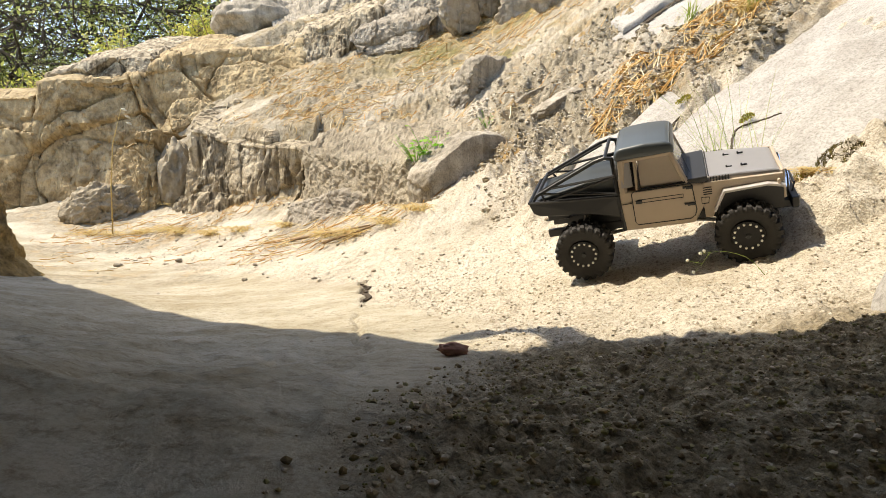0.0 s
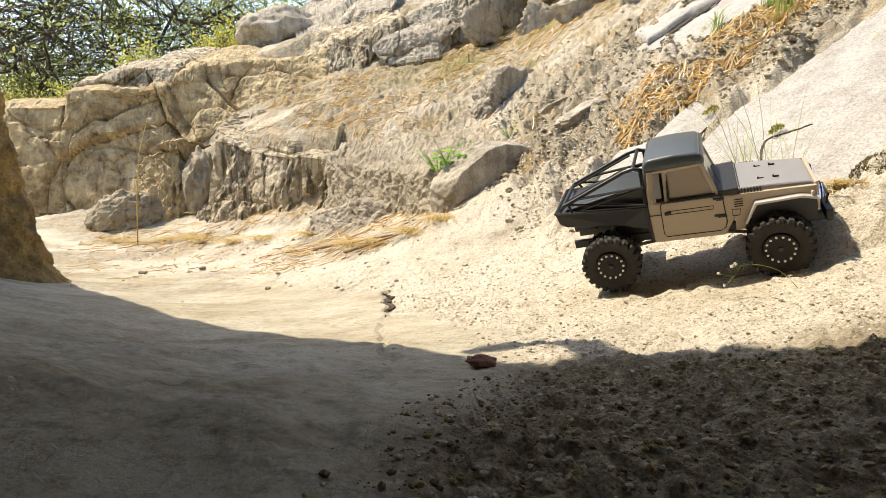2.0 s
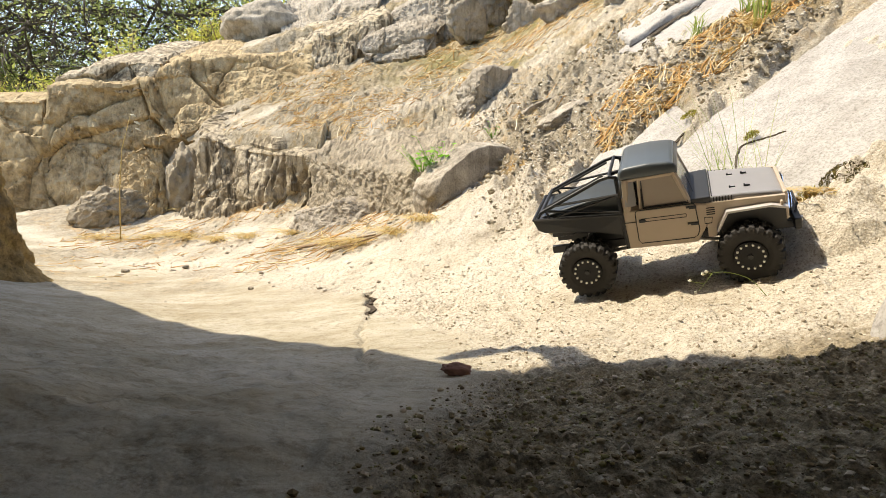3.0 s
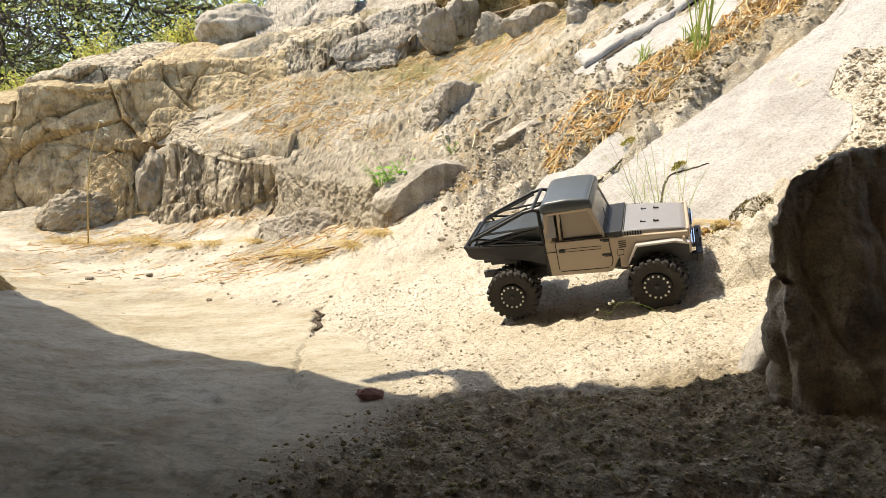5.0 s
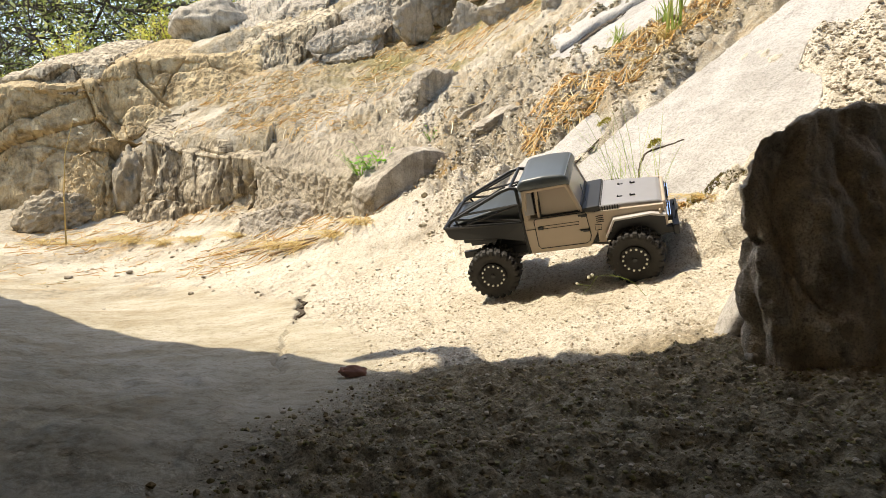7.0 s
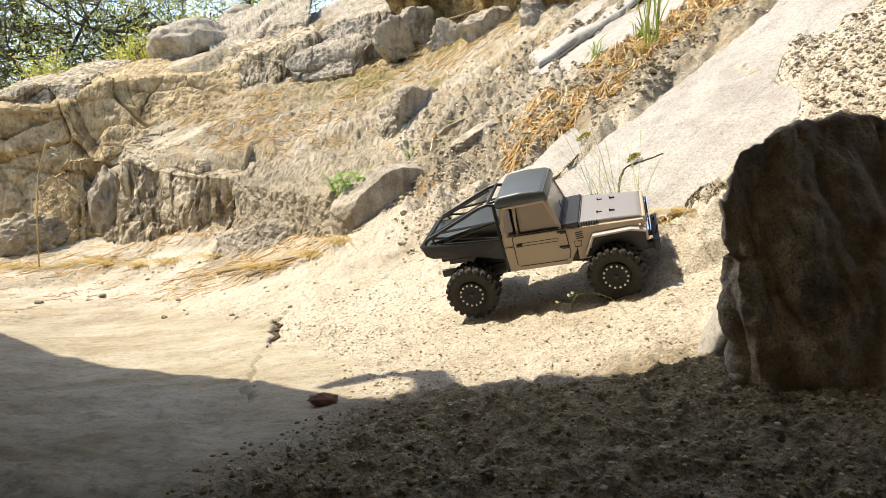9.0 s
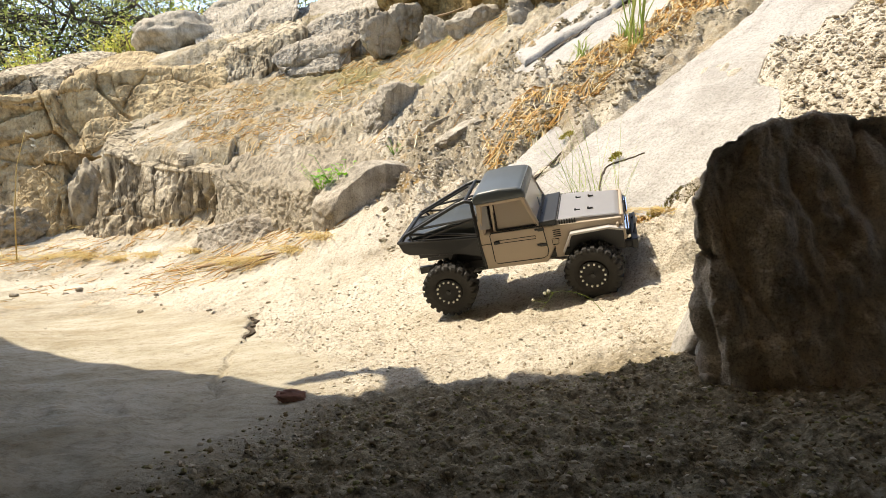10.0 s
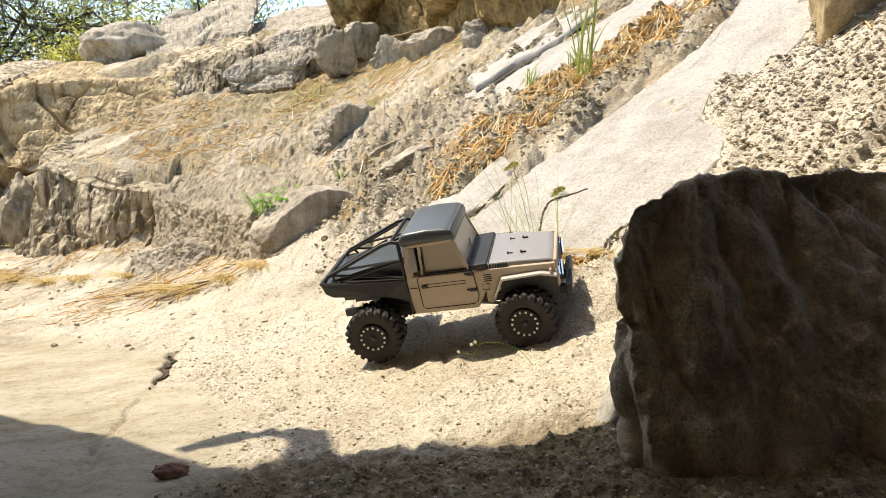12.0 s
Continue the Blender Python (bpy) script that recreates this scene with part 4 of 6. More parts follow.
def overhang():
    """An unseen rock roof, added to shade the hollow: a brow, a vault that comes down behind, and its outer skin."""
    h = 0.60
    shade = [(-1.0, 1.30), (-0.75, 1.07), (-0.598, 0.938), (-0.451, 0.811), (-0.328, 0.682), (-0.24, 0.608), (-0.168, 0.558), (-0.106, 0.508), (-0.058, 0.463), (-0.016, 0.42), (0.028, 0.382), (0.055, 0.372), (0.08, 0.374),
             (0.125, 0.372), (0.155, 0.364), (0.175, 0.350), (0.205, 0.344), (0.242, 0.345), (0.32, 0.335), (0.45, 0.35), (0.70, 0.34), (1.1, 0.28)]
    lip = [cast(x, y, h) for x, y in shade]
    n, m = 160, 46
    e = spline(lip, n)
    e = e + 0.004 * np.stack([fbm(e, 20, 3, 5), fbm(e, 20, 3, 6), 0 * e[:, 0]], -1)
    t = np.linspace(0, 1, m)[None, :, None]
    back = np.stack([e[:, 0] * 1.1 + 0.25, np.full(n, -1.5), np.full(n, -0.1)], -1)
    flat = e[:, None] * (1 - t) + back[:, None] * t
    vault = flat.copy()
    vault[..., 2] = h + 0.10 * np.sin(np.pi * np.clip(t[..., 0] * 1.6, 0, 1)) - (h + 0.2) * smooth(0.45, 1.0, t[..., 0])
    skin = flat[:, ::-1].copy()
    skin[..., 2] = vault[:, ::-1, 2] + 0.27 * np.sin(np.pi * np.clip(t[:, ::-1, 0] * 0.9, 0, 1)) ** 1.5 + 0.006
    g = np.concatenate([vault, skin], axis=1)
    g = np.concatenate([g, g[:, :1]], axis=1)
    nrm = grid_normals(g)
    amp = np.concatenate([smooth(0.0, 0.12, t[0, :, 0]), smooth(0.0, 0.12, t[0, ::-1, 0]), [0.0]])
    g = g + nrm * (0.05 * fbm(g, 3.5, 4, 9) + 0.01 * crease(g, 14, 3, 4))[..., None] * amp[None, :, None]
    f = grid_faces(*g.shape[:2])
    w = g.shape[1]
    f.append(tuple(range(w - 1)))
    f.append(tuple((g.shape[0] - 1) * w + k for k in range(w - 1))[::-1])
    # Pale stone, so the unseen vault bounces more light into the hollow.
    return tagged(mesh_object("overhang_rock", g.reshape(-1, 3), f, ROCK), "unseen pale rock overhang added to shade the hollow", "rock")


overhang()
# unseen spur added to the brow; its shadow makes the floor's hooked tongue
spur = spline([(0.080, 0.355, 0.0), (0.079, 0.385, 0.0), (0.078, 0.408, 0.0), (0.068, 0.428, 0.0), (0.046, 0.438, 0.0), (0.022, 0.435, 0.0), (-0.002, 0.422, 0.0)], 40)
v_, f_ = rod([cast(p[0], p[1], 0.598) for p in spur], [0.016 - 0.009 * k / 39 + 0.0012 * math.sin(k * 1.3) for k in range(40)], 10)
tagged(mesh_object("rock_spur", v_, f_, PILLAR), "unseen hooked spur added to cast the floor's hooked shadow", "rock")
# Two unseen rocks, added only to stop light leaking in from the left.
boulder("side_rock", (-0.86, 0.34, 0.25), (0.32, 0.28, 0.55), (0, 0, 20), PILLAR, 322, 6, 0.08, 4, "unseen brown rock added beside the pillar to block light", 0.8)
boulder("side_rock", (-1.02, -0.05, 0.25), (0.5, 0.75, 0.6), (0, 0, 0), PILLAR, 321, 6, 0.08, 4, "unseen brown rock added to close the hollow from side light", 0.8)

# ---- model truck ----
TAN = plain("tan_body", (0.46, 0.375, 0.285), 0.38, 0.0, 0.05, 90)
SILVER = plain("silver_hood", (0.36, 0.35, 0.35), 0.34, 0.3, 0.05, 120)
WING = plain("pale_wing", (0.52, 0.50, 0.48), 0.4, 0.1, 0.05, 120)
ROOFG = plain("slate_roof", (0.075, 0.09, 0.10), 0.38, 0.0, 0.12, 60)
RIMB = plain("rim_black", (0.012, 0.012, 0.012), 0.75)
BLACK = plain("black_plastic", (0.018, 0.019, 0.021), 0.45, 0.0, 0.2, 200)
RUBBER = plain("tyre_rubber", (0.030, 0.028, 0.026), 0.82, 0.0, 0.4, 140, 0.5)
STEEL = plain("bolt_metal", (0.62, 0.60, 0.56), 0.3, 0.9, 0.1, 300)
LINE = plain("panel_gap", (0.02, 0.018, 0.016), 0.6)
BEDCOVER = plain("bed_cover", (0.035, 0.042, 0.042), 0.42, 0.0, 0.25, 90)
LENS_ = bpy.data.materials.new("headlight_lens")
LENS_.use_nodes = True
LENS_.node_tree.nodes["Principled BSDF"].inputs["Base Color"].default_value = (0.30, 0.42, 0.75, 1)
LENS_.node_tree.nodes["Principled BSDF"].inputs["Roughness"].default_value = 0.15
LENS_.node_tree.nodes["Principled BSDF"].inputs["Emission Color"].default_value = (0.35, 0.55, 1.0, 1)
LENS_.node_tree.nodes["Principled BSDF"].inputs["Emission Strength"].default_value = 0.55
WINDOW = bpy.data.materials.new("smoked_window")
WINDOW.use_nodes = True
wb = WINDOW.node_tree.nodes["Principled BSDF"]
wb.inputs["Base Color"].default_value = (0.74, 0.65, 0.55, 1)
wb.inputs["Roughness"].default_value, wb.inputs["Transmission Weight"].default_value, wb.inputs["IOR"].default_value = 0.12, 0.45, 1.3


def box(bm, c, s, bevel=0.0, turn=(0, 0, 0)):
    m = pose(*c, *turn) @ Matrix.Diagonal((*s, 1))
    g = bmesh.ops.create_cube(bm, size=1, matrix=m)
    if bevel:
        es = list({e for v in g["verts"] for e in v.link_edges})
        bmesh.ops.bevel(bm, geom=es, offset=bevel, segments=2, affect="EDGES", profile=0.5)


def made(fn):
    bm = bmesh.new()
    fn(bm)
    return bm


def prism(bm, profile, y0, y1, bevel=0.0, pinch=None):
    """A side profile (x, z) run across from y0 to y1; pinch(x, y, z) may draw y in."""
    rows_ = []
    for y in (y0, y1):
        rows_.append([bm.verts.new((x, pinch(x, y, z) if pinch else y, z)) for x, z in profile])
    n = len(profile)
    fs = [bm.faces.new(rows_[0]), bm.faces.new(rows_[1][::-1])]
    for i in range(n):
        fs.append(bm.faces.new((rows_[0][i], rows_[0][(i + 1) % n], rows_[1][(i + 1) % n], rows_[1][i])))
    bmesh.ops.recalc_face_normals(bm, faces=fs)
    if bevel:
        es = list({e for f in fs for e in f.edges})
        bmesh.ops.bevel(bm, geom=es, offset=bevel, segments=3, affect="EDGES", profile=0.5)


def tube(bm, path, r, sides=8):
    v, f = rod(path, [r] * len(path), sides)
    vs = [bm.verts.new(p) for p in v]
    for q in f:
        bm.faces.new([vs[i] for i in q])


def wheel(parent, x, y, z, side, turn=0.0):
    R, W = 0.0247, 0.0205
    hub = new("wheel")
    hub.parent = parent
    hub.location, hub.rotation_euler = (x, y, z), (0, 0, radians(turn))

    def tyre(bm):
        prof = [(-0.47, 0.52), (-0.52, 0.66), (-0.53, 0.78), (-0.53, 0.84), (-0.52, 0.89), (-0.48, 0.925)] + [(w, 0.93) for w in np.linspace(-0.42, 0.42, 13)] + [(0.48, 0.925), (0.52, 0.89), (0.53, 0.84), (0.53, 0.78), (0.52, 0.66), (0.47, 0.52)]
        n = 176
        rings_ = []
        for k in range(n):
            a = 2 * math.pi * k / n
            ring = []
            for w, r in prof:
                sgn = 1 if w > 0 else -1
                ph = (k / n * 22 + (0.5 if w > 0 else 0.0) + 0.35 * abs(w)) % 1.0
                ph2 = (k / n * 22 + (0.0 if w > 0 else 0.5) - 0.5 * abs(w)) % 1.0
                up = 0.0
                if abs(w) > 0.14 and ph < 0.58:
                    up = 1.0
                if abs(w) <= 0.20 and ph2 < 0.42:
                    up = 0.9
                rr, ww = r, w
                if r > 0.8:
                    rr, ww = r + 0.075 * up * (1 if r > 0.9 else 0.5), w * (1 + 0.07 * up * (1 if abs(w) > 0.45 else 0))
                ring.append(bm.verts.new((R * rr * math.cos(a), W * ww, R * rr * math.sin(a))))
            rings_.append(ring)
        for k in range(n):
            for j in range(len(prof) - 1):
                bm.faces.new((rings_[k][j], rings_[k][j + 1], rings_[(k + 1) % n][j + 1], rings_[(k + 1) % n][j]))
    part("tyre", made(tyre), RUBBER, hub, "black knobbly rubber tyre")

    def rim(bm):
        o = side * W * 0.44
        for r0, depth in ((0.50, 0.0), (0.32, -0.0030)):
            bmesh.ops.create_cone(bm, cap_ends=True, segments=36, radius1=R * r0, radius2=R * r0, depth=0.003, matrix=pose(0, o + side * depth + side * 0.001, 0, 90, 0, 0))
        bmesh.ops.create_cone(bm, cap_ends=True, segments=36, radius1=R * 0.55, radius2=R * 0.55, depth=W * 0.78, matrix=pose(0, -side * 0.002, 0, 90, 0, 0))
        for k in range(6):
            a = math.pi * k / 3
            bmesh.ops.create_cube(bm, size=1, matrix=Matrix.Rotation(a, 4, "Y") @ pose(R * 0.28, o + side * 0.001, 0) @ Matrix.Diagonal((R * 0.26, 0.002, R * 0.14, 1)))
    rm = part("rim", made(rim), RIMB, hub, "black beadlock rim")
    for k in range(14):
        a = 2 * math.pi * k / 14

        def bolt(bm):
            bmesh.ops.create_cone(bm, cap_ends=True, segments=8, radius1=0.0011, radius2=0.0009, depth=0.0014, matrix=pose(R * 0.415 * math.cos(a), side * (W * 0.44 + 0.0030), R * 0.415 * math.sin(a), 90, 0, 0))
        part("bolt", made(bolt), STEEL, rm)
    part("hub_nut", made(lambda bm: bmesh.ops.create_cone(bm, cap_ends=True, segments=6, radius1=0.0024, radius2=0.002, depth=0.005, matrix=pose(0, side * (W * 0.44 + 0.0015), 0, 90, 0, 0))), BLACK, hub)


def truck():
    root = new("model_truck")
    HW = 0.0375

    # tub: lower cab with cowl
    body = part("cab_body", made(lambda bm: prism(bm, [(0.036, 0.041), (0.092, 0.041), (0.103, 0.058), (0.103, 0.071), (0.088, 0.073), (0.036, 0.073)], -HW, HW, 0.0018)), TAN, root, "tan painted cab body")
    # pillars
    for s_ in (-1, 1):
        def pil(bm):
            y0, y1 = s_ * (HW - 0.0025), s_ * HW * 0.895
            tube(bm, [(0.0395, y0, 0.072), (0.041, y1, 0.097)], 0.0032, 6)
            tube(bm, [(0.089, y0, 0.072), (0.0795, y1, 0.097)], 0.0022, 6)
            tube(bm, [(0.0505, y0, 0.072), (0.0515, y1, 0.097)], 0.0016, 6)
            tube(bm, [(0.040, y1, 0.0965), (0.080, y1, 0.0975)], 0.002, 6)
        part("pillar", made(pil), TAN, body)
    part("rear_wall", made(lambda bm: box(bm, (0.0375, 0, 0.077), (0.003, 2 * HW * 0.93, 0.012), 0.0008)), TAN, body)
    part("roof", made(lambda bm: prism(bm, [(0.0355, 0.0965), (0.036, 0.1035), (0.041, 0.1065), (0.060, 0.1075), (0.078, 0.1065), (0.0825, 0.1035), (0.083, 0.0965)], -HW * 0.95, HW * 0.95, 0.0030)), ROOFG, root, "slate grey rounded roof", True)
    part("windscreen", made(lambda bm: box(bm, (0.0845, 0, 0.0850), (0.0012, 2 * HW * 0.88, 0.0265), 0.0003, (0, -21, 0))), WINDOW, root, "smoked windscreen")

    def frame_(bm):
        for z_, x_, w_ in ((0.0725, 0.0905, HW * 0.98), (0.0970, 0.0805, HW * 0.90)):
            tube(bm, [(x_, -w_, z_), (x_, w_, z_)], 0.0017, 6)
        tube(bm, [(0.0925, -0.02, 0.0745), (0.087, 0.004, 0.084)], 0.0005, 5)
    part("windscreen_frame", made(frame_), BLACK, root)
    part("rear_window", made(lambda bm: box(bm, (0.0385, 0, 0.088), (0.001, 2 * HW * 0.85, 0.016))), WINDOW, root)
    # hood and cowl
    part("hood", made(lambda bm: prism(bm, [(0.103, 0.050), (0.156, 0.050), (0.158, 0.054), (0.158, 0.0695), (0.155, 0.0722), (0.128, 0.0742), (0.103, 0.0750)], -0.0325, 0.0325, 0.0022, lambda x, y, z: y * (1 + 0.06 * (0.13 - x) / 0.03))), SILVER, root, "silver grey hood")
    part("cowl", made(lambda bm: prism(bm, [(0.0885, 0.058), (0.1045, 0.058), (0.1045, 0.0762), (0.0885, 0.0755)], -0.0362, 0.0362, 0.001)), BLACK, root, "black cowl below the windscreen")
    for s_ in (-1, 1):
        part("side_panel", made(lambda bm: prism(bm, [(0.100, 0.044), (0.106, 0.044), (0.1145, 0.0640), (0.150, 0.0655), (0.158, 0.0635), (0.158, 0.0705), (0.1005, 0.0715)], s_ * 0.0335, s_ * 0.0372, 0.0006)), TAN, root, "tan side panel behind the wheel arch")
        part("fender", made(lambda bm: prism(bm, [(0.1065, 0.050), (0.1080, 0.0495), (0.1160, 0.0632), (0.146, 0.0646), (0.1585, 0.0618), (0.159, 0.0634), (0.147, 0.0662), (0.1150, 0.0650)], s_ * 0.030, s_ * 0.0435, 0.0004)), WING, root, "pale flat wing over the front wheel")
        part("inner_arch", made(lambda bm: prism(bm, [(0.110, 0.040), (0.158, 0.044), (0.158, 0.0635), (0.114, 0.0635)], s_ * 0.018, s_ * 0.034)), BLACK, root)

        def vents(bm):
            for k in range(7):
                box(bm, (0.1068 + k * 0.0022, s_ * 0.0333, 0.0716), (0.0009, 0.0052, 0.0035), 0, (s_ * 35, 0, 0))
        part("hood_vent", made(vents), LINE, root)

        def cowl_vents(bm):
            for k in range(4):
                box(bm, (0.1035, s_ * 0.0374, 0.0625 + k * 0.0017), (0.0065, 0.0006, 0.0007))
        part("cowl_vent", made(cowl_vents), LINE, root)
        # door with its gaps, glass, handle and hinges
        y_ = s_ * (HW + 0.0006)
        door = part("door", made(lambda bm: prism(bm, [(0.0470, 0.0455), (0.0905, 0.0455), (0.0945, 0.0500), (0.0925, 0.0720), (0.0470, 0.0720), (0.0455, 0.0700), (0.0455, 0.0470)], s_ * (HW - 0.001), s_ * (HW + 0.0006), 0.0004)), TAN, root, "tan cab door with dark outline")
        gap = [(0.0470, y_, 0.0725), (0.0455, y_, 0.0705), (0.0455, y_, 0.0480), (0.0475, y_, 0.0455), (0.0890, y_, 0.0455), (0.0925, y_, 0.0475), (0.0940, y_, 0.0520), (0.0925, y_, 0.0715), (0.0910, y_, 0.0728), (0.0470, y_, 0.0725)]
        part("door_gap", made(lambda bm: tube(bm, gap, 0.00042, 5)), LINE, door)
        part("door_crease", made(lambda bm: (tube(bm, [(0.0495, y_, 0.0655), (0.0850, y_, 0.0655)], 0.0003, 5), tube(bm, [(0.0495, y_, 0.0630), (0.0850, y_, 0.0630), (0.0852, y_, 0.0655)], 0.0003, 5), tube(bm, [(0.0362, y_, 0.0635), (0.0450, y_, 0.0635)], 0.0003, 5))), LINE, door)
        part("door_handle", made(lambda bm: box(bm, (0.0505, y_ + s_ * 0.0006, 0.0640), (0.0052, 0.0016, 0.0026), 0.0005)), BLACK, door, "black door handle")
        for hz in (0.0700, 0.0570):
            part("hinge", made(lambda bm: (box(bm, (0.0905, y_ + s_ * 0.0005, hz), (0.0058, 0.0014, 0.0024), 0.0005), box(bm, (0.0868, y_ + s_ * 0.0004, hz + 0.0005), (0.003, 0.001, 0.0016), 0.0003))), BLACK, door)
        part("door_window", made(lambda bm: prism(bm, [(0.0535, 0.0745), (0.0865, 0.0745), (0.0790, 0.0955), (0.0535, 0.0955)], s_ * (HW - 0.0030), s_ * (HW - 0.0022), 0, lambda x, y, z: y * (1 - 0.09 * (z - 0.0745) / 0.021))), WINDOW, door, "smoked side window")
        wf = [(0.0525, 0.0738), (0.0878, 0.0738), (0.0795, 0.0965), (0.0525, 0.0965), (0.0525, 0.0738)]
        part("window_frame", made(lambda bm: tube(bm, [(x, s_ * (HW - 0.0012 - 0.10 * (z - 0.0738) * 1.5), z) for x, z in wf], 0.0009, 5)), LINE, door)
        part("corner_window", made(lambda bm: prism(bm, [(0.0385, 0.0765), (0.0475, 0.0765), (0.0475, 0.0950), (0.0400, 0.0950)], s_ * (HW - 0.0026), s_ * (HW + 0.0006), 0.0004, lambda x, y, z: y * (1 - 0.09 * (z - 0.0765) / 0.02))), SILVER, root, "pale glazed rear corner window")
        part("fuel_cap", made(lambda bm: tube(bm, [(0.0985, y_ - s_ * 0.0008, 0.0555), (0.1035, y_ - s_ * 0.0008, 0.0555), (0.1045, y_ - s_ * 0.0008, 0.0600), (0.0985, y_ - s_ * 0.0008, 0.0605), (0.0985, y_ - s_ * 0.0008, 0.0555)], 0.0004, 5)), LINE, root)
        for hx in (0.122, 0.133):
            part("hood_catch", made(lambda bm: (box(bm, (hx, s_ * 0.016, 0.0745), (0.0045, 0.0010, 0.0012), 0.0002), box(bm, (hx - 0.0018, s_ * 0.016, 0.0750), (0.0014, 0.0022, 0.0016), 0.0003))), BLACK, root)
    part("hood_seam", made(lambda bm: tube(bm, [(0.1055, -0.0325, 0.0752), (0.1055, 0.0325, 0.0752)], 0.0005, 5)), LINE, root)
    # front
    part("grille_surround", made(lambda bm: box(bm, (0.1585, 0, 0.0605), (0.003, 0.064, 0.022), 0.0012)), TAN, root, "tan front panel")
    part("grille", made(lambda bm: (box(bm, (0.1600, 0, 0.0605), (0.0016, 0.056, 0.0150), 0.0006), *[box(bm, (0.1609, 0, 0.0555 + k * 0.0025), (0.0006, 0.034, 0.0007)) for k in range(5)])), BLACK, root, "black mesh grille")
    for s_ in (-1, 1):
        lamp = part("headlight", made(lambda bm: bmesh.ops.create_cone(bm, cap_ends=True, segments=28, radius1=0.0064, radius2=0.0056, depth=0.003, matrix=pose(0.1615, s_ * 0.0225, 0.0610, 0, 90, 0))), LENS_, root, "lit bluish round headlight")
        part("bezel", made(lambda bm: tube(bm, [(0.1618, s_ * 0.0225 + 0.0066 * math.cos(a * math.pi / 12), 0.0610 + 0.0066 * math.sin(a * math.pi / 12)) for a in range(25)], 0.0007, 6)), BLACK, lamp)
        fog = part("bumper_light", made(lambda bm: bmesh.ops.create_cone(bm, cap_ends=True, segments=16, radius1=0.0024, radius2=0.0021, depth=0.003, matrix=pose(0.1690, s_ * 0.0225, 0.0455, 0, 90, 0))), STEEL, root, "small bumper light")
        part("bumper_arm", made(lambda bm: tube(bm, [(0.150, s_ * 0.012, 0.040), (0.166, s_ * 0.014, 0.0425)], 0.002, 6)), BLACK, root)
        part("wing_mirror", made(lambda bm: box(bm, (0.1545, s_ * 0.0405, 0.0655), (0.002, 0.004, 0.005), 0.0008)), TAN, root)
    part("front_bumper", made(lambda bm: (prism(bm, [(0.1635, 0.0405), (0.1685, 0.0405), (0.1690, 0.0490), (0.1635, 0.0490)], -0.031, 0.031, 0.0010), tube(bm, [(0.166, -0.017, 0.049), (0.168, -0.014, 0.0545), (0.168, 0.014, 0.0545), (0.166, 0.017, 0.049)], 0.0011, 6))), BLACK, root, "black tube bumper")
    # chassis
    part("chassis", made(lambda bm: [box(bm, (0.066, s_ * 0.0145, 0.0365), (0.20, 0.004, 0.007), 0.0005) for s_ in (-1, 1)] + [box(bm, (0.075, 0, 0.036), (0.05, 0.026, 0.012), 0.002), box(bm, (0.025, 0, 0.044), (0.05, 0.03, 0.018), 0.002), box(bm, (0.135, 0, 0.046), (0.04, 0.03, 0.014), 0.002)]), BLACK, root, "black chassis rails and skid plate")
    for ax in (0.0, 0.130):
        part("axle", made(lambda bm: (tube(bm, [(ax, -0.034, 0.0272), (ax, 0.034, 0.0272)], 0.0036, 10), bmesh.ops.create_uvsphere(bm, u_segments=12, v_segments=8, radius=0.0085, matrix=pose(ax, 0.006, 0.0275)))), BLACK, root, "black axle")
        for s_ in (-1, 1):
            part("shock", made(lambda bm: (tube(bm, [(ax - 0.006, s_ * 0.022, 0.030), (ax + 0.008, s_ * 0.017, 0.056)], 0.0026, 8), tube(bm, [(ax - 0.006, s_ * 0.022, 0.030), (ax + 0.001, s_ * 0.0195, 0.043)], 0.0036, 8))), STEEL if ax else BLACK, root, "coil shock absorber")
            wheel(root, ax, s_ * 0.040, 0.0272, s_, -6 if ax else 0)
    for s_ in (-1, 1):
        part("link", made(lambda bm: tube(bm, [(0.004, s_ * 0.018, 0.028), (0.060, s_ * 0.014, 0.034)], 0.0016, 6)), STEEL, root)
        part("link", made(lambda bm: tube(bm, [(0.126, s_ * 0.018, 0.028), (0.080, s_ * 0.014, 0.034)], 0.0016, 6)), STEEL, root)
    # load bed and tube cage
    bed = part("load_bed", made(lambda bm: prism(bm, [(-0.040, 0.0640), (-0.034, 0.0610), (0.012, 0.0575), (0.034, 0.0520), (0.035, 0.0700), (-0.0415, 0.0735), (-0.0425, 0.0720)], -0.0355, 0.0355, 0.0012, lambda x, y, z: y * (1 - 0.10 * smooth(0.01, -0.05, np.float64(x))))), BLACK, root, "black tapered load bed")
    part("bed_cover", made(lambda bm: prism(bm, [(-0.036, 0.0735), (0.033, 0.0705), (0.033, 0.0835), (0.010, 0.0825), (-0.020, 0.0770)], -0.0275, 0.0275, 0.0015)), BEDCOVER, bed, "matt black panel inside the cage")
    part("bed_rail", made(lambda bm: [tube(bm, [(-0.0415, s_ * 0.0325, 0.0735), (0.035, s_ * 0.0360, 0.0700)], 0.0012, 6) for s_ in (-1, 1)] + [tube(bm, [(-0.0418, -0.0325, 0.0735), (-0.0418, 0.0325, 0.0735)], 0.0014, 6)]), BLACK, bed)
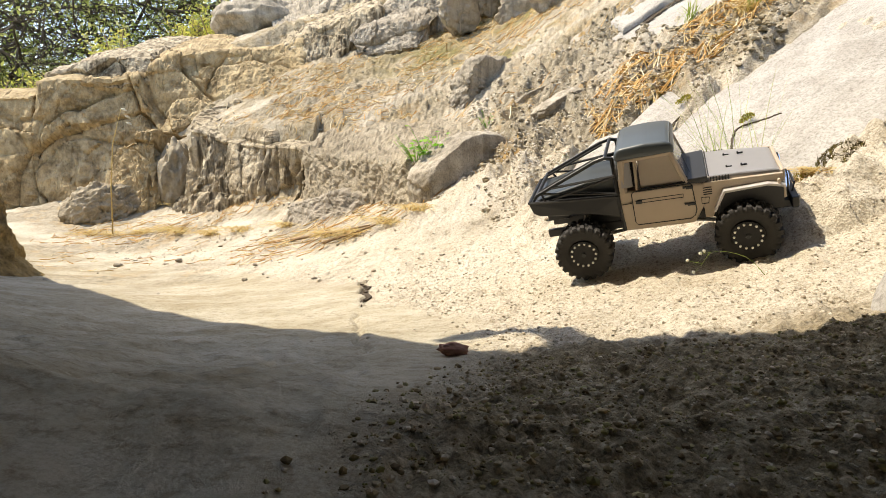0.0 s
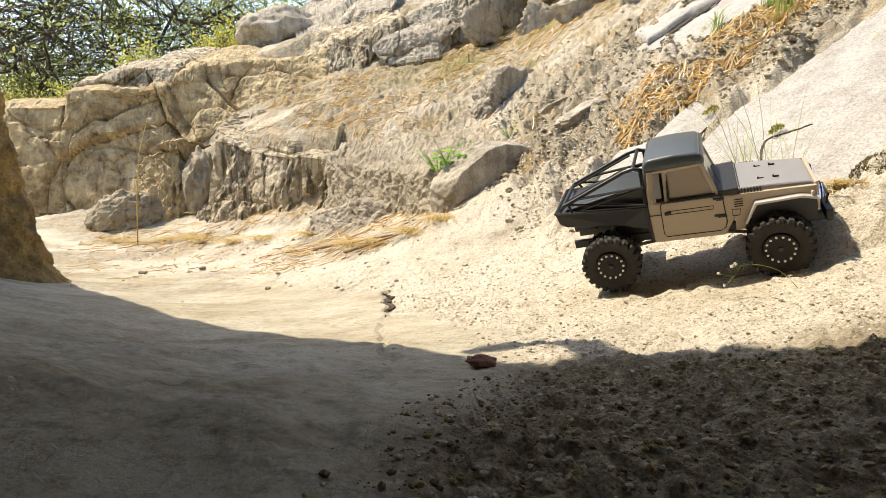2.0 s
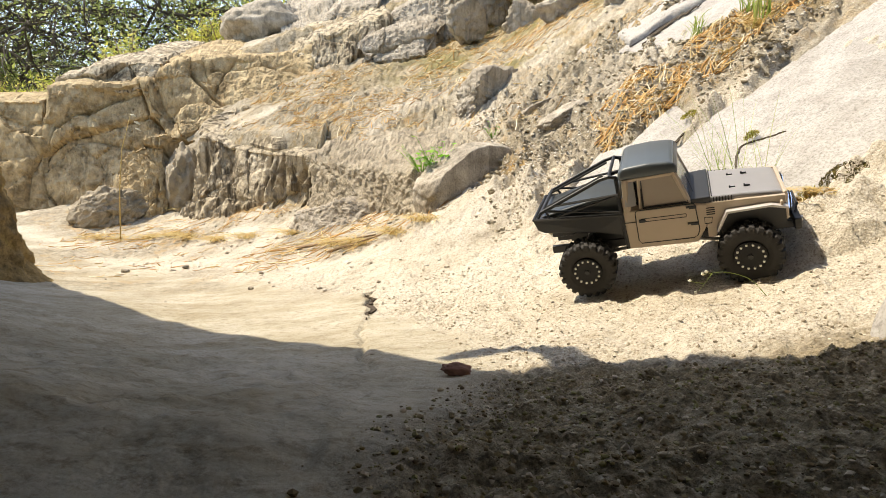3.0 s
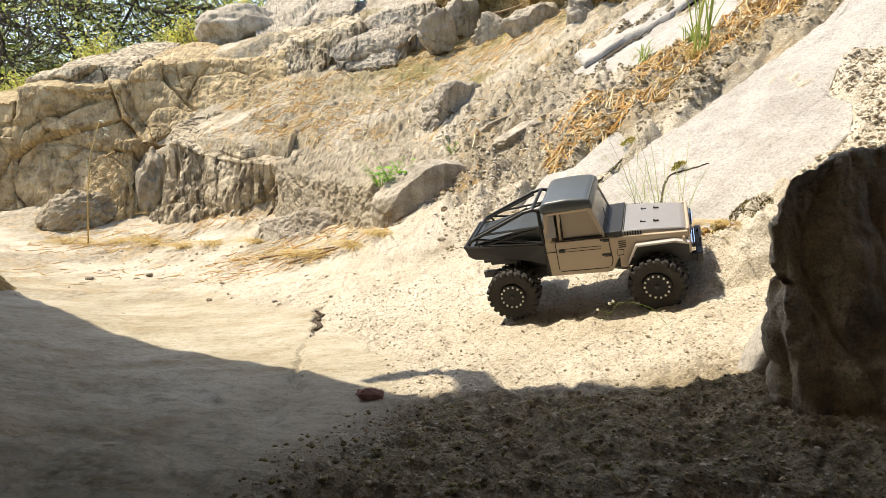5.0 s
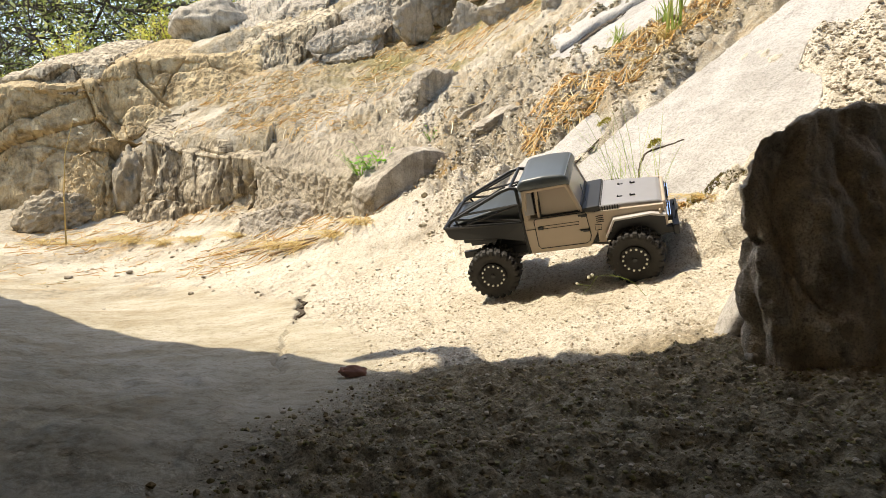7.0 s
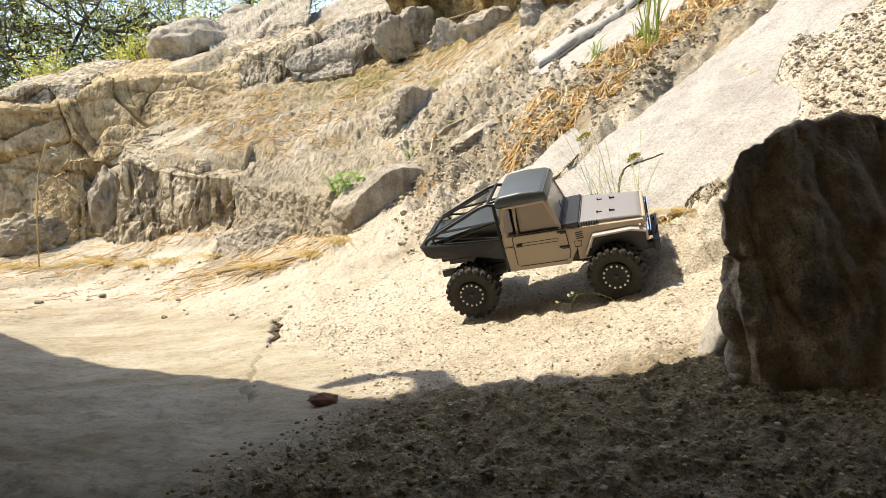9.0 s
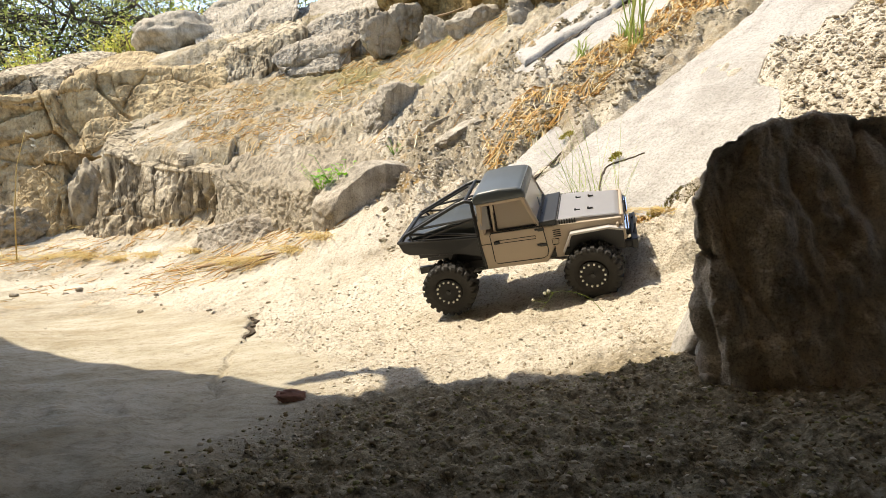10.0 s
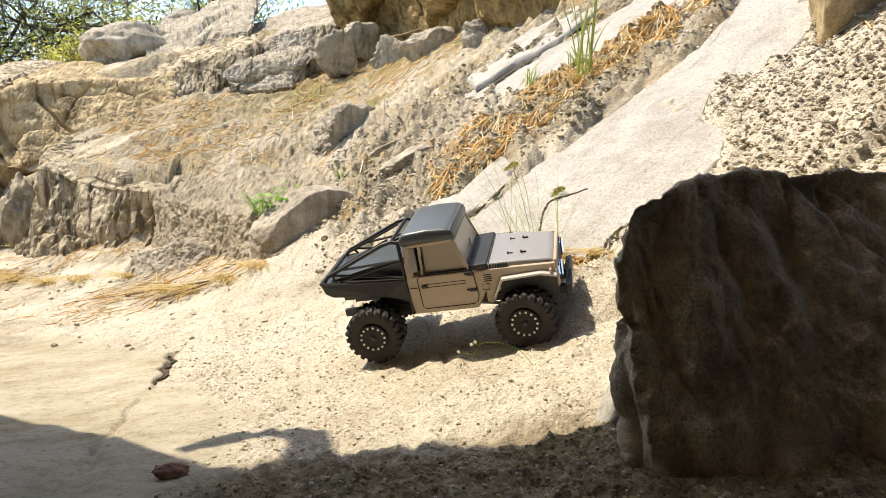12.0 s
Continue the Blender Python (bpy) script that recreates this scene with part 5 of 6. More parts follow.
    for s_ in (-1, 1):
        ya, yb = s_ * 0.0345, s_ * 0.0290
        part("cage_tube", made(lambda bm: tube(bm, [(-0.038, s_ * 0.031, 0.0745), (-0.034, s_ * 0.030, 0.0785), (0.020, yb, 0.0985), (0.028, yb, 0.1000), (0.034, yb, 0.0985)], 0.00155, 8)), BLACK, root)
        part("cage_tube", made(lambda bm: tube(bm, [(0.0335, yb, 0.0995), (0.0345, ya, 0.0720), (0.0360, s_ * 0.0375, 0.0420)], 0.0017, 8)), BLACK, root)
        part("cage_tube", made(lambda bm: tube(bm, [(-0.030, s_ * 0.0305, 0.0795), (0.034, ya, 0.0720)], 0.0011, 6)), BLACK, root)
        part("cage_tube", made(lambda bm: tube(bm, [(-0.024, s_ * 0.0325, 0.0735), (0.034, ya, 0.0860)], 0.0011, 6)), BLACK, root)
        part("cage_tube", made(lambda bm: tube(bm, [(-0.020, s_ * 0.0305, 0.0830), (0.034, ya, 0.0865)], 0.0011, 6)), BLACK, root)
        part("cage_tube", made(lambda bm: tube(bm, [(-0.030, s_ * 0.0305, 0.0800), (-0.027, s_ * 0.0330, 0.0735)], 0.0011, 6)), BLACK, root)
        part("cage_tube", made(lambda bm: tube(bm, [(-0.034, s_ * 0.022, 0.0785), (0.022, s_ * 0.019, 0.0990)], 0.0011, 6)), BLACK, root)
    part("cage_tube", made(lambda bm: tube(bm, [(0.028, -0.029, 0.1000), (0.028, 0.029, 0.1000)], 0.0015, 8)), BLACK, root)
    part("cage_tube", made(lambda bm: tube(bm, [(-0.034, -0.030, 0.0785), (-0.034, 0.030, 0.0785)], 0.0014, 8)), BLACK, root)
    part("tail_block", made(lambda bm: box(bm, (-0.022, 0, 0.056), (0.02, 0.03, 0.012), 0.001)), BLACK, bed)
    part("seat", made(lambda bm: (box(bm, (0.055, 0, 0.074), (0.02, 0.05, 0.006), 0.001), box(bm, (0.046, 0, 0.082), (0.005, 0.05, 0.018), 0.001))), BLACK, root)
    part("steering_wheel", made(lambda bm: tube(bm, [(0.078 + 0.002 * math.sin(a * math.pi / 10), 0.017 + 0.007 * math.cos(a * math.pi / 10), 0.080 + 0.007 * math.sin(a * math.pi / 10)) for a in range(21)], 0.0006, 5)), BLACK, root)
    part("dashboard", made(lambda bm: box(bm, (0.086, 0, 0.0745), (0.008, 0.066, 0.006), 0.001)), BLACK, root)
    # the body shell stands tall above its frame
    for ob in root.children:
        if ob.name.split(".")[0] not in ("wheel", "axle", "shock", "link", "chassis"):
            for shell in (ob, *ob.children):
                for q in shell.data.vertices:
                    q.co.z = 0.072 + (q.co.z - 0.072) * 1.09
    tagged(root, "small grey and tan model pickup truck parked on the slope", "model truck")
    return root


car = truck()
car.matrix_basis = pose(0.1429, 0.603, 0.0412, 17.5, -9.66, -20.8)

# ---- trees and bushes beyond the outcrop ----
def tree(base, height, seed, lean, leaves, label, spread=1.0, leaf=0.018, mat=OLIVE, girth=0.012):
    rng = np.random.RandomState(seed)
    root = new("tree")
    root.location = base
    V, F_, tips = [], [], []

    def limb(p, d, length, r, depth):
        n = 8
        path, radii = [], []
        p, d = Vector(p), Vector(d).normalized()
        for k in range(n):
            path.append(tuple(p))
            radii.append(r * (1 - 0.65 * k / (n - 1)))
            d = (d + Vector(rng.normal(size=3)) * 0.20 + Vector((0, 0, 0.01))).normalized()
            p = p + d * (length / (n - 1))
            if depth >= 2:
                tips.append(tuple(p))
        b = len(V)
        v, f = rod(path, radii, 7 if depth < 2 else 3)
        V.extend(v)
        F_.extend([tuple(i + b for i in q) for q in f])
        if depth < 4:
            for k in range((10, 6, 4, 3)[depth]):
                at = path[int(rng.randint(1 if depth else 2, n))]
                nd = d * 0.35 + Vector((rng.normal(), rng.normal(), rng.normal() * 0.7 - (0.15 if depth < 2 else 0)))
                limb(at, nd, length * (0.5 + 0.25 * rng.rand()), r * 0.48, depth + 1)
    limb((0, 0, -0.1), (lean[0], lean[1], 1), height * 0.45, height * girth, 0)
    mesh_object("trunk", V, F_, BARK, root)
    P, Q = [], []
    tips_ = np.array(tips)
    for _ in range(leaves):
        c = Vector(tips_[rng.randint(len(tips_))]) + Vector(rng.normal(size=3)) * 0.05 * spread
        a, b_ = Vector(rng.normal(size=3)).normalized(), Vector(rng.normal(size=3)).normalized()
        s = leaf * (0.5 + rng.rand())
        i = len(P)
        P += [tuple(c - a * s), tuple(c + b_ * s * 0.5), tuple(c + a * s), tuple(c - b_ * s * 0.5)]
        Q.append((i, i + 1, i + 2, i + 3))
    mesh_object("crown", P, Q, mat, root, smooth_shade=False)
    return tagged(root, label, "tree", group="trees beyond the outcrop")


tree((-3.3, 5.6, 0.33), 3.4, 11, (-0.5, -0.1), 1800, "broad-leaved tree with dark crooked limbs")
tree((-4.4, 6.3, 0.33), 3.6, 12, (0.3, 0.1), 2200, "leafy tree with tangled thin branches")
tree((-2.6, 6.0, 0.33), 3.6, 15, (-0.1, 0.0), 7000, "dense green tree behind the outcrop", 1.4)
tree((-1.9, 5.8, 0.33), 3.4, 17, (0.1, 0.0), 9000, "dense green tree behind the outcrop", 1.4)
tree((-5.4, 7.2, 0.33), 4.0, 19, (0.1, 0.0), 2200, "leafy tree with tangled thin branches")
tree((-1.0, 6.2, 0.33), 3.6, 21, (0.1, 0.0), 14000, "dense green tree behind the outcrop", 1.4)


def bush(base, size, seed, count, mat, label, leaf=0.009):
    rng = np.random.RandomState(seed)
    root = new("bush")
    root.location = base
    V, F_ = [], []
    P, Q = [], []
    for k in range(26):
        an = rng.rand() * 2 * math.pi
        tip = Vector((math.cos(an) * size * rng.rand(), math.sin(an) * size * rng.rand(), size * (0.6 + 0.9 * rng.rand())))
        path = [tuple(tip * t + Vector((0, 0, -0.03 * (1 - t)))) for t in (0, 0.4, 0.75, 1)]
        v, f = rod(path, [0.004, 0.003, 0.002, 0.001], 4)
        b = len(V)
        V.extend(v)
        F_.extend([tuple(i + b for i in q) for q in f])
        for _ in range(count // 26):
            c = tip * (0.25 + 0.8 * rng.rand()) + Vector(rng.normal(size=3)) * size * 0.10
            a, b_ = Vector(rng.normal(size=3)).normalized(), Vector(rng.normal(size=3)).normalized()
            s = leaf * (0.5 + rng.rand())
            i = len(P)
            P += [tuple(c - a * s), tuple(c + b_ * s * 0.45), tuple(c + a * s), tuple(c - b_ * s * 0.45)]
            Q.append((i, i + 1, i + 2, i + 3))
    mesh_object("stem", V, F_, TWIG, root)
    mesh_object("foliage", P, Q, mat, root, smooth_shade=False)
    return tagged(root, label, "bush", group="bushes along the outcrop")


rng = np.random.RandomState(5)
for k in range(14):
    x = -2.9 + 0.155 * k + rng.normal() * 0.04
    y = 3.45 + 0.25 * rng.rand()
    bush((x, y, top(x, y)), 0.12 + 0.07 * rng.rand(), 40 + k, 1300, BUSHLEAF, "low yellow-green bush on the outcrop's edge")
for k in range(12):
    x = -4.6 + 0.36 * k + rng.normal() * 0.1
    y = 4.7 + 0.9 * rng.rand()
    bush((x, y, top(x, y)), 0.36 + 0.16 * rng.rand(), 70 + k, 3400, OLIVE, "dark green shrub below the trees", 0.015)

# ---- pebbles, needles and grass ----
def pebbles():
    rng = np.random.RandomState(3)
    ico = bmesh.new()
    bmesh.ops.create_icosphere(ico, subdivisions=1, radius=1)
    iv = np.array([v.co for v in ico.verts])
    jf = [tuple(v.index for v in f.verts) for f in ico.faces]
    ico.free()
    spots = []
    spots += [(rng.uniform(-0.1, 0.5), rng.uniform(0.36, 0.8), 0.0005 + 0.0013 * rng.rand() ** 4) for _ in range(9000)]
    spots += [(rng.uniform(-0.6, 0.3), rng.uniform(0.75, 1.3), 0.001 + 0.003 * rng.rand() ** 4) for _ in range(500)]
    spots += [(rng.uniform(0.40, 0.78), rng.uniform(0.44, 0.76), 0.0012 + 0.0024 * rng.rand() ** 2) for _ in range(10000)]
    spots += [(rng.uniform(0.08, 0.70), rng.uniform(0.86, 1.06), 0.0008 + 0.0024 * rng.rand() ** 2) for _ in range(6000)]
    spots += [(rng.uniform(-0.1, 0.36), rng.uniform(1.0, 1.4), 0.001 + 0.003 * rng.rand() ** 2) for _ in range(2600)]
    spots += [(rng.uniform(-0.7, 0.45), rng.uniform(1.2, 2.1), 0.0015 + 0.004 * rng.rand() ** 3) for _ in range(900)]
    xs, ys = np.array([s[0] for s in spots]), np.array([s[1] for s in spots])
    zs = ground_z(xs, ys) + relief(xs, ys)
    gr = zones(xs, ys)[0]
    bare = np.full(xs.shape, 9.0)
    for o in SLAB_OUTLINES:
        bare = np.minimum(bare, outside(xs, ys, o))
    gr = np.where(bare < 0.002 + 0.004 * vnoise(np.stack([xs, ys, 0 * xs], -1), 60, 3), -1.0, gr)
    out = []
    for (x, y, r), z, g in zip(spots, zs, gr):
        if rng.rand() > g + 0.05:
            continue
        sc = np.array((1, 0.7 + 0.4 * rng.rand(), 0.5 + 0.35 * rng.rand())) * r
        a = rng.rand() * 6.28
        ca, sa = math.cos(a), math.sin(a)
        v = iv * (1 + 0.22 * rng.normal(size=(len(iv), 1))) * sc
        v = np.stack([v[:, 0] * ca - v[:, 1] * sa + x, v[:, 0] * sa + v[:, 1] * ca + y, v[:, 2] + z + r * 0.15], -1)
        out.append((v.tolist(), jf))
    scatter_mesh("gravel", out, PEBBLE, "loose grit and small pebbles on the rock", "gravel")


pebbles()


def crumbs():
    rng = np.random.RandomState(13)
    n = 16000
    xs, ys = rng.uniform(-0.12, 0.38, n), rng.uniform(0.13, 0.345, n)
    zs, gr = tops(xs, ys), zones(xs, ys)[0]
    ico = bmesh.new()
    bmesh.ops.create_icosphere(ico, subdivisions=1, radius=1)
    octa = np.array([v.co for v in ico.verts])
    faces = [tuple(v.index for v in f.verts) for f in ico.faces]
    ico.free()
    out = []
    for x, y, z, g_ in zip(xs, ys, zs, gr):
        if rng.rand() > g_:
            continue
        r = 0.0004 + 0.0013 * rng.rand() ** 5
        v = (octa * (1 + 0.2 * rng.normal(size=(len(octa), 1)))) * np.array((1, 0.9, 0.7)) * r + np.array((x, y, z + r * 0.3))
        out.append((v.tolist(), faces))
    scatter_mesh("soil_crumbs", out, CRUMB, "soil crumbs and grit, brown darkened for the shade", "soil")


crumbs()


def clods():
    """Crumbled grey earth lumps along the slab's upper edge and on the slope."""
    rng = np.random.RandomState(29)
    ico = bmesh.new()
    bmesh.ops.create_icosphere(ico, subdivisions=2, radius=1)
    iv = np.array([v.co for v in ico.verts])
    jf = [tuple(v.index for v in f.verts) for f in ico.faces]
    ico.free()
    xs = np.concatenate([rng.uniform(0.06, 0.72, 2600), rng.uniform(-0.2, 0.36, 1500)])
    ys = np.concatenate([rng.uniform(0.84, 1.08, 2600), rng.uniform(1.0, 1.4, 1500)])
    ex, ey = rng.uniform(0.14, 0.74, 16000), rng.uniform(0.74, 1.3, 16000)
    near = np.full(ex.shape, 9.0)
    for o in SLAB_OUTLINES:
        near = np.minimum(near, outside(ex, ey, o))
    rim_ = (near > 0.004) & (near < 0.022) & (ey > 0.8)
    xs, ys = np.concatenate([xs, ex[rim_]]), np.concatenate([ys, ey[rim_]])
    zs = tops(xs, ys)
    bare = np.full(xs.shape, 9.0)
    for o in SLAB_OUTLINES:
        bare = np.minimum(bare, outside(xs, ys, o))
    p = np.stack([xs, ys, 0 * xs], -1)
    keep = (bare > 0.003) & (rng.rand(len(xs)) < smooth(-0.3, 0.4, vnoise(p, 14, 91) + 0.5 * vnoise(p, 33, 92)))
    out = []
    for x, y, z in zip(xs[keep], ys[keep], zs[keep]):
        r = 0.0012 + 0.0045 * rng.rand() ** 3
        n3 = iv / np.linalg.norm(iv, axis=1, keepdims=True)
        v = iv * (1 + 0.5 * vnoise(n3 + rng.rand(3) * 9, 2.1, 5) + 0.18 * rng.normal(size=len(iv)))[:, None] * np.array((1, 0.85, 0.6)) * r
        out.append(((v + np.array((x, y, z + r * 0.1))).tolist(), jf))
    scatter_mesh("earth_clods", out, CLOD, "crumbly grey earth clods on the slope", "soil")


clods()


def needles():
    rng = np.random.RandomState(8)
    out = []
    areas = [(-0.62, 0.30, 1.30, 2.12, 9500, 0.019), (-0.25, 0.05, 1.15, 1.45, 260, 0.05), (0.22, 0.66, 0.92, 1.05, 4000, 0.024), (-0.35, 0.05, 1.02, 1.2, 130, 0.045), (-0.12, 0.6, 1.62, 2.3, 2400, 0.04), (-0.95, -0.6, 1.45, 1.7, 160, 0.04), (0.62, 0.8, 0.6, 0.72, 60, 0.05), (-0.8, -0.1, 1.05, 1.35, 80, 0.03), (0.1, 0.45, 1.15, 1.7, 500, 0.035)]
    for x0, x1, y0, y1, n, ln in areas:
        xs, ys = rng.uniform(x0, x1, n), rng.uniform(y0, y1, n)
        a = rng.normal(size=n) * 1.1 + np.where(rng.rand(n) < 0.7, 0.2, 1.6)
        l = ln * (0.5 + rng.rand(n))
        dx, dy = np.cos(a) * l / 2, np.sin(a) * l / 2
        z0, z1, zm = tops(xs - dx, ys - dy), tops(xs + dx, ys + dy), tops(xs, ys)
        keep = (np.abs(z1 - z0) < 0.06) & ((rng.rand(n) < (zones(xs, ys)[2] + (0.6 if n == 4000 else 0.1)) * (1.0 if n == 4000 else smooth(-0.25, 0.55, vnoise(np.stack([xs, ys, 0 * xs], -1), 7, 73) + 0.7 * vnoise(np.stack([xs, ys, 0 * xs], -1), 19, 74)))) | (n < 300) | ((n == 2400) & (rng.rand(n) < 0.55))) & ((n != 4000) | (vnoise(np.stack([xs, ys, 0 * xs], -1), 28, 71) + 0.5 * vnoise(np.stack([xs, ys, 0 * xs], -1), 60, 72) > -0.12))
        for k in np.nonzero(keep)[0]:
            w = 0.0005 + 0.0006 * rng.rand()
            zl = max(zm[k], (z0[k] + z1[k]) / 2) + 0.001 + 0.003 * rng.rand()
            x, y = xs[k], ys[k]
            path = [(x - dx[k], y - dy[k], z0[k] + 0.0012 + 0.004 * rng.rand()), (x + rng.normal() * 0.002, y + rng.normal() * 0.002, zl), (x + dx[k], y + dy[k], z1[k] + 0.0012 + 0.006 * rng.rand())]
            out.append(rod(path, [w, w, w * 0.6], 3))
    scatter_mesh("pine_needles", out, NEEDLE, "orange dry pine needles strewn over the slope", "needle litter")


needles()


def tuft(name, base, n, height, spread, mat, seed, label, width=0.0007, droop=0.4, category="grass", heads=0, lean=(0, 0)):
    rng = np.random.RandomState(seed)
    out, tips = [], []
    for _ in range(n):
        a = rng.rand() * 6.28
        h = height * (0.45 + 0.65 * rng.rand())
        dx, dy = math.cos(a) * spread * rng.rand() + lean[0] * h, math.sin(a) * spread * rng.rand() + lean[1] * h
        bx, by = base[0] + rng.normal() * spread * 0.15, base[1] + rng.normal() * spread * 0.15
        path = []
        for t in (0, 0.3, 0.6, 0.85, 1.0):
            path.append((bx + dx * t ** 1.4, by + dy * t ** 1.4, base[2] - 0.003 + h * (t - droop * t ** 3 * 0.5)))
        out.append(strip(path, [width, width, width * 0.9, width * 0.6, width * 0.15], (math.sin(a), -math.cos(a), 0.1)))
        tips.append(path[-1])
    V, Fc, b = [], [], 0
    for v, f in out:
        V.extend(v)
        Fc.extend([tuple(i + b for i in q) for q in f])
        b += len(v)
    ob = mesh_object(name, V, Fc, mat, smooth_shade=False)
    return tagged(ob, label, category)


g = lambda x, y, dz=0.0: (x, y, top(x, y) + dz)
tuft("dry_tuft", g(0.285, 0.625), 260, 0.028, 0.05, STRAW, 1, "flattened straw-coloured grass tuft at the slab's foot", 0.0006, 1.2)
tuft("dry_tuft", g(0.262, 0.615), 160, 0.02, 0.045, NEEDLE, 2, "flattened rusty grass tuft at the slab's foot", 0.0006, 1.3)
tuft("dry_tuft", g(0.315, 0.60), 200, 0.022, 0.05, NEEDLE, 31, "flattened rusty grass tuft at the slab's foot", 0.0007, 1.3)
tuft("dry_tuft", g(0.34, 0.585), 160, 0.018, 0.045, STRAW, 32, "flattened straw-coloured grass tuft at the slab's foot", 0.0007, 1.3)
tuft("dry_tuft", g(0.205, 0.745), 90, 0.02, 0.04, NEEDLE, 3, "small rusty grass tuft beside the slab", 0.0006, 1.2)
tuft("tall_grass", g(0.283, 0.64), 44, 0.13, 0.10, GREEN, 4, "tall thin green grass stalks in front of the slab", 0.00026, 0.25, lean=(-0.25, 0.1))
tuft("tall_grass", g(0.225, 0.72), 20, 0.095, 0.09, GREEN, 5, "thin sparse grass stalks in front of the slab", 0.00024, 0.25, lean=(-0.3, 0.1))
tuft("grass_clump", g(0.44, 0.955), 10, 0.16, 0.05, GREEN, 6, "tall bright green grass clump in the litter strip", 0.0022, 0.35)
tuft("dry_tuft", g(0.44, 0.95), 140, 0.035, 0.05, STRAW, 7, "straw-coloured grass tuft round the green clump", 0.0008, 1.0)
tuft("grass_clump", g(0.39, 1.06), 26, 0.055, 0.04, GREEN, 8, "short green grass by the crevice", 0.0009, 0.6)
tuft("grass_clump", g(0.455, 1.03), 22, 0.045, 0.03, GREEN, 9, "short green grass by the crevice", 0.0009, 0.6)
for k in range(16):
    x, y = 0.31 + 0.016 * k, 0.93 + 0.003 * k + 0.04 * rng.rand()
    tuft("dry_tuft", g(x, y), 60, 0.016, 0.035, STRAW if k % 2 else NEEDLE, 20 + k, "flattened straw-coloured grass in the litter strip", 0.0007, 1.3)
for k, (x, y) in enumerate([(-0.745, 1.82), (-0.75, 1.86), (-0.80, 1.58), (-0.72, 1.56), (-0.66, 1.55), (-0.87, 1.6), (-0.60, 1.48), (-0.42, 1.36), (-0.5, 1.4), (-0.3, 1.28), (-0.14, 1.06), (-0.08, 1.02), (-0.03, 1.0), (-0.19, 1.10)]):
    tuft("dry_tuft", g(x, y), 110, 0.024, 0.085, STRAW, 50 + k, "straw-coloured dry grass at the ledge's foot", 0.0008, 1.5)
for k, (x, y) in enumerate([(-0.02, 1.10), (0.0, 1.12), (-0.045, 1.12), (0.082, 1.23)]):
    r_ = 0.035 if k < 3 else 0.018

    def leafy():
        rg = np.random.RandomState(90 + k)
        out = []
        bx, by, bz = g(x, y)
        bz = max(bz, 0.13 if k < 3 else 0)
        for _ in range(34 if k < 3 else 14):
            a = rg.rand() * 6.28
            d = Vector((math.cos(a), math.sin(a), 0.35 + rg.rand()))
            p = Vector((bx, by, bz)) + d * r_ * (0.3 + 0.9 * rg.rand())
            sd = d.cross(Vector((0, 0, 1))).normalized()
            l, w = r_ * 0.3, r_ * 0.14
            t_ = Vector((math.cos(a), math.sin(a), rg.normal() * 0.4)).normalized()
            out.append(([tuple(p), tuple(p + t_ * l * 0.5 + sd * w), tuple(p + t_ * l), tuple(p + t_ * l * 0.5 - sd * w)], [(0, 1, 2, 3)]))
            out.append(rod([(bx, by, bz - 0.01), tuple(p)], [0.0007, 0.0004], 3))
        V, Fc, b = [], [], 0
        for v, f in out:
            V.extend(v)
            Fc.extend([tuple(i + b for i in q) for q in f])
            b += len(v)
        return tagged(mesh_object("green_weed", V, Fc, WEED, smooth_shade=False), "small bright green leafy weed by the smooth stone", "weed")
    leafy()

# tall stalk with pale seed heads in front of the outcrop
bx, by = -0.80, 1.56
bz = top(bx, by)
stalk = new("seed_stalk")
v_, f_ = rod([(bx, by, bz), (bx + 0.004, by, bz + 0.12), (bx + 0.015, by, bz + 0.22), (bx + 0.04, by, bz + 0.30)], [0.0018, 0.0015, 0.0012, 0.0008], 5)
mesh_object("stem", v_, f_, STRAW, stalk)
for q in ((0.04, 0.302), (0.048, 0.285), (0.05, 0.27)):
    v_, f_ = rod([(bx + q[0], by, bz + q[1]), (bx + q[0] + 0.007, by, bz + q[1] - 0.002), (bx + q[0] + 0.014, by, bz + q[1] - 0.006)], [0.001, 0.0034, 0.0008], 6)
    mesh_object("seed_head", v_, f_, HEADWHITE, stalk)
tagged(stalk, "tall dry stalk with pale seed heads", "stalk")


def moss_pad(centre, radius, mat, seed, label, height=0.006, n=900):
    rg = np.random.RandomState(seed)
    out = []
    for _ in range(n):
        a, r = rg.rand() * 6.28, radius * math.sqrt(rg.rand())
        x, y = centre[0] + math.cos(a) * r, centre[1] + math.sin(a) * r * 0.8
        hh = height * (1 - (r / radius) ** 2) + 0.001
        z = centre[2] + hh * rg.rand() + slab_z(x, y) * 0.8 - slab_z(*centre[:2]) * 0.8
        s = 0.0016 * (0.5 + rg.rand())
        t_ = Vector(rg.normal(size=3)).normalized() * s
        u_ = Vector(rg.normal(size=3)).normalized() * s * 0.5
        c = Vector((x, y, z))
        out.append(([tuple(c - t_), tuple(c + u_), tuple(c + t_ + Vector((0, 0, s)))], [(0, 1, 2)]))
    V, Fc, b = [], [], 0
    for v, f in out:
        V.extend(v)
        Fc.extend([tuple(i + b for i in q) for q in f])
        b += len(v)
    tagged(mesh_object("moss", V, Fc, mat, smooth_shade=False), label, "moss", kind="stuff")


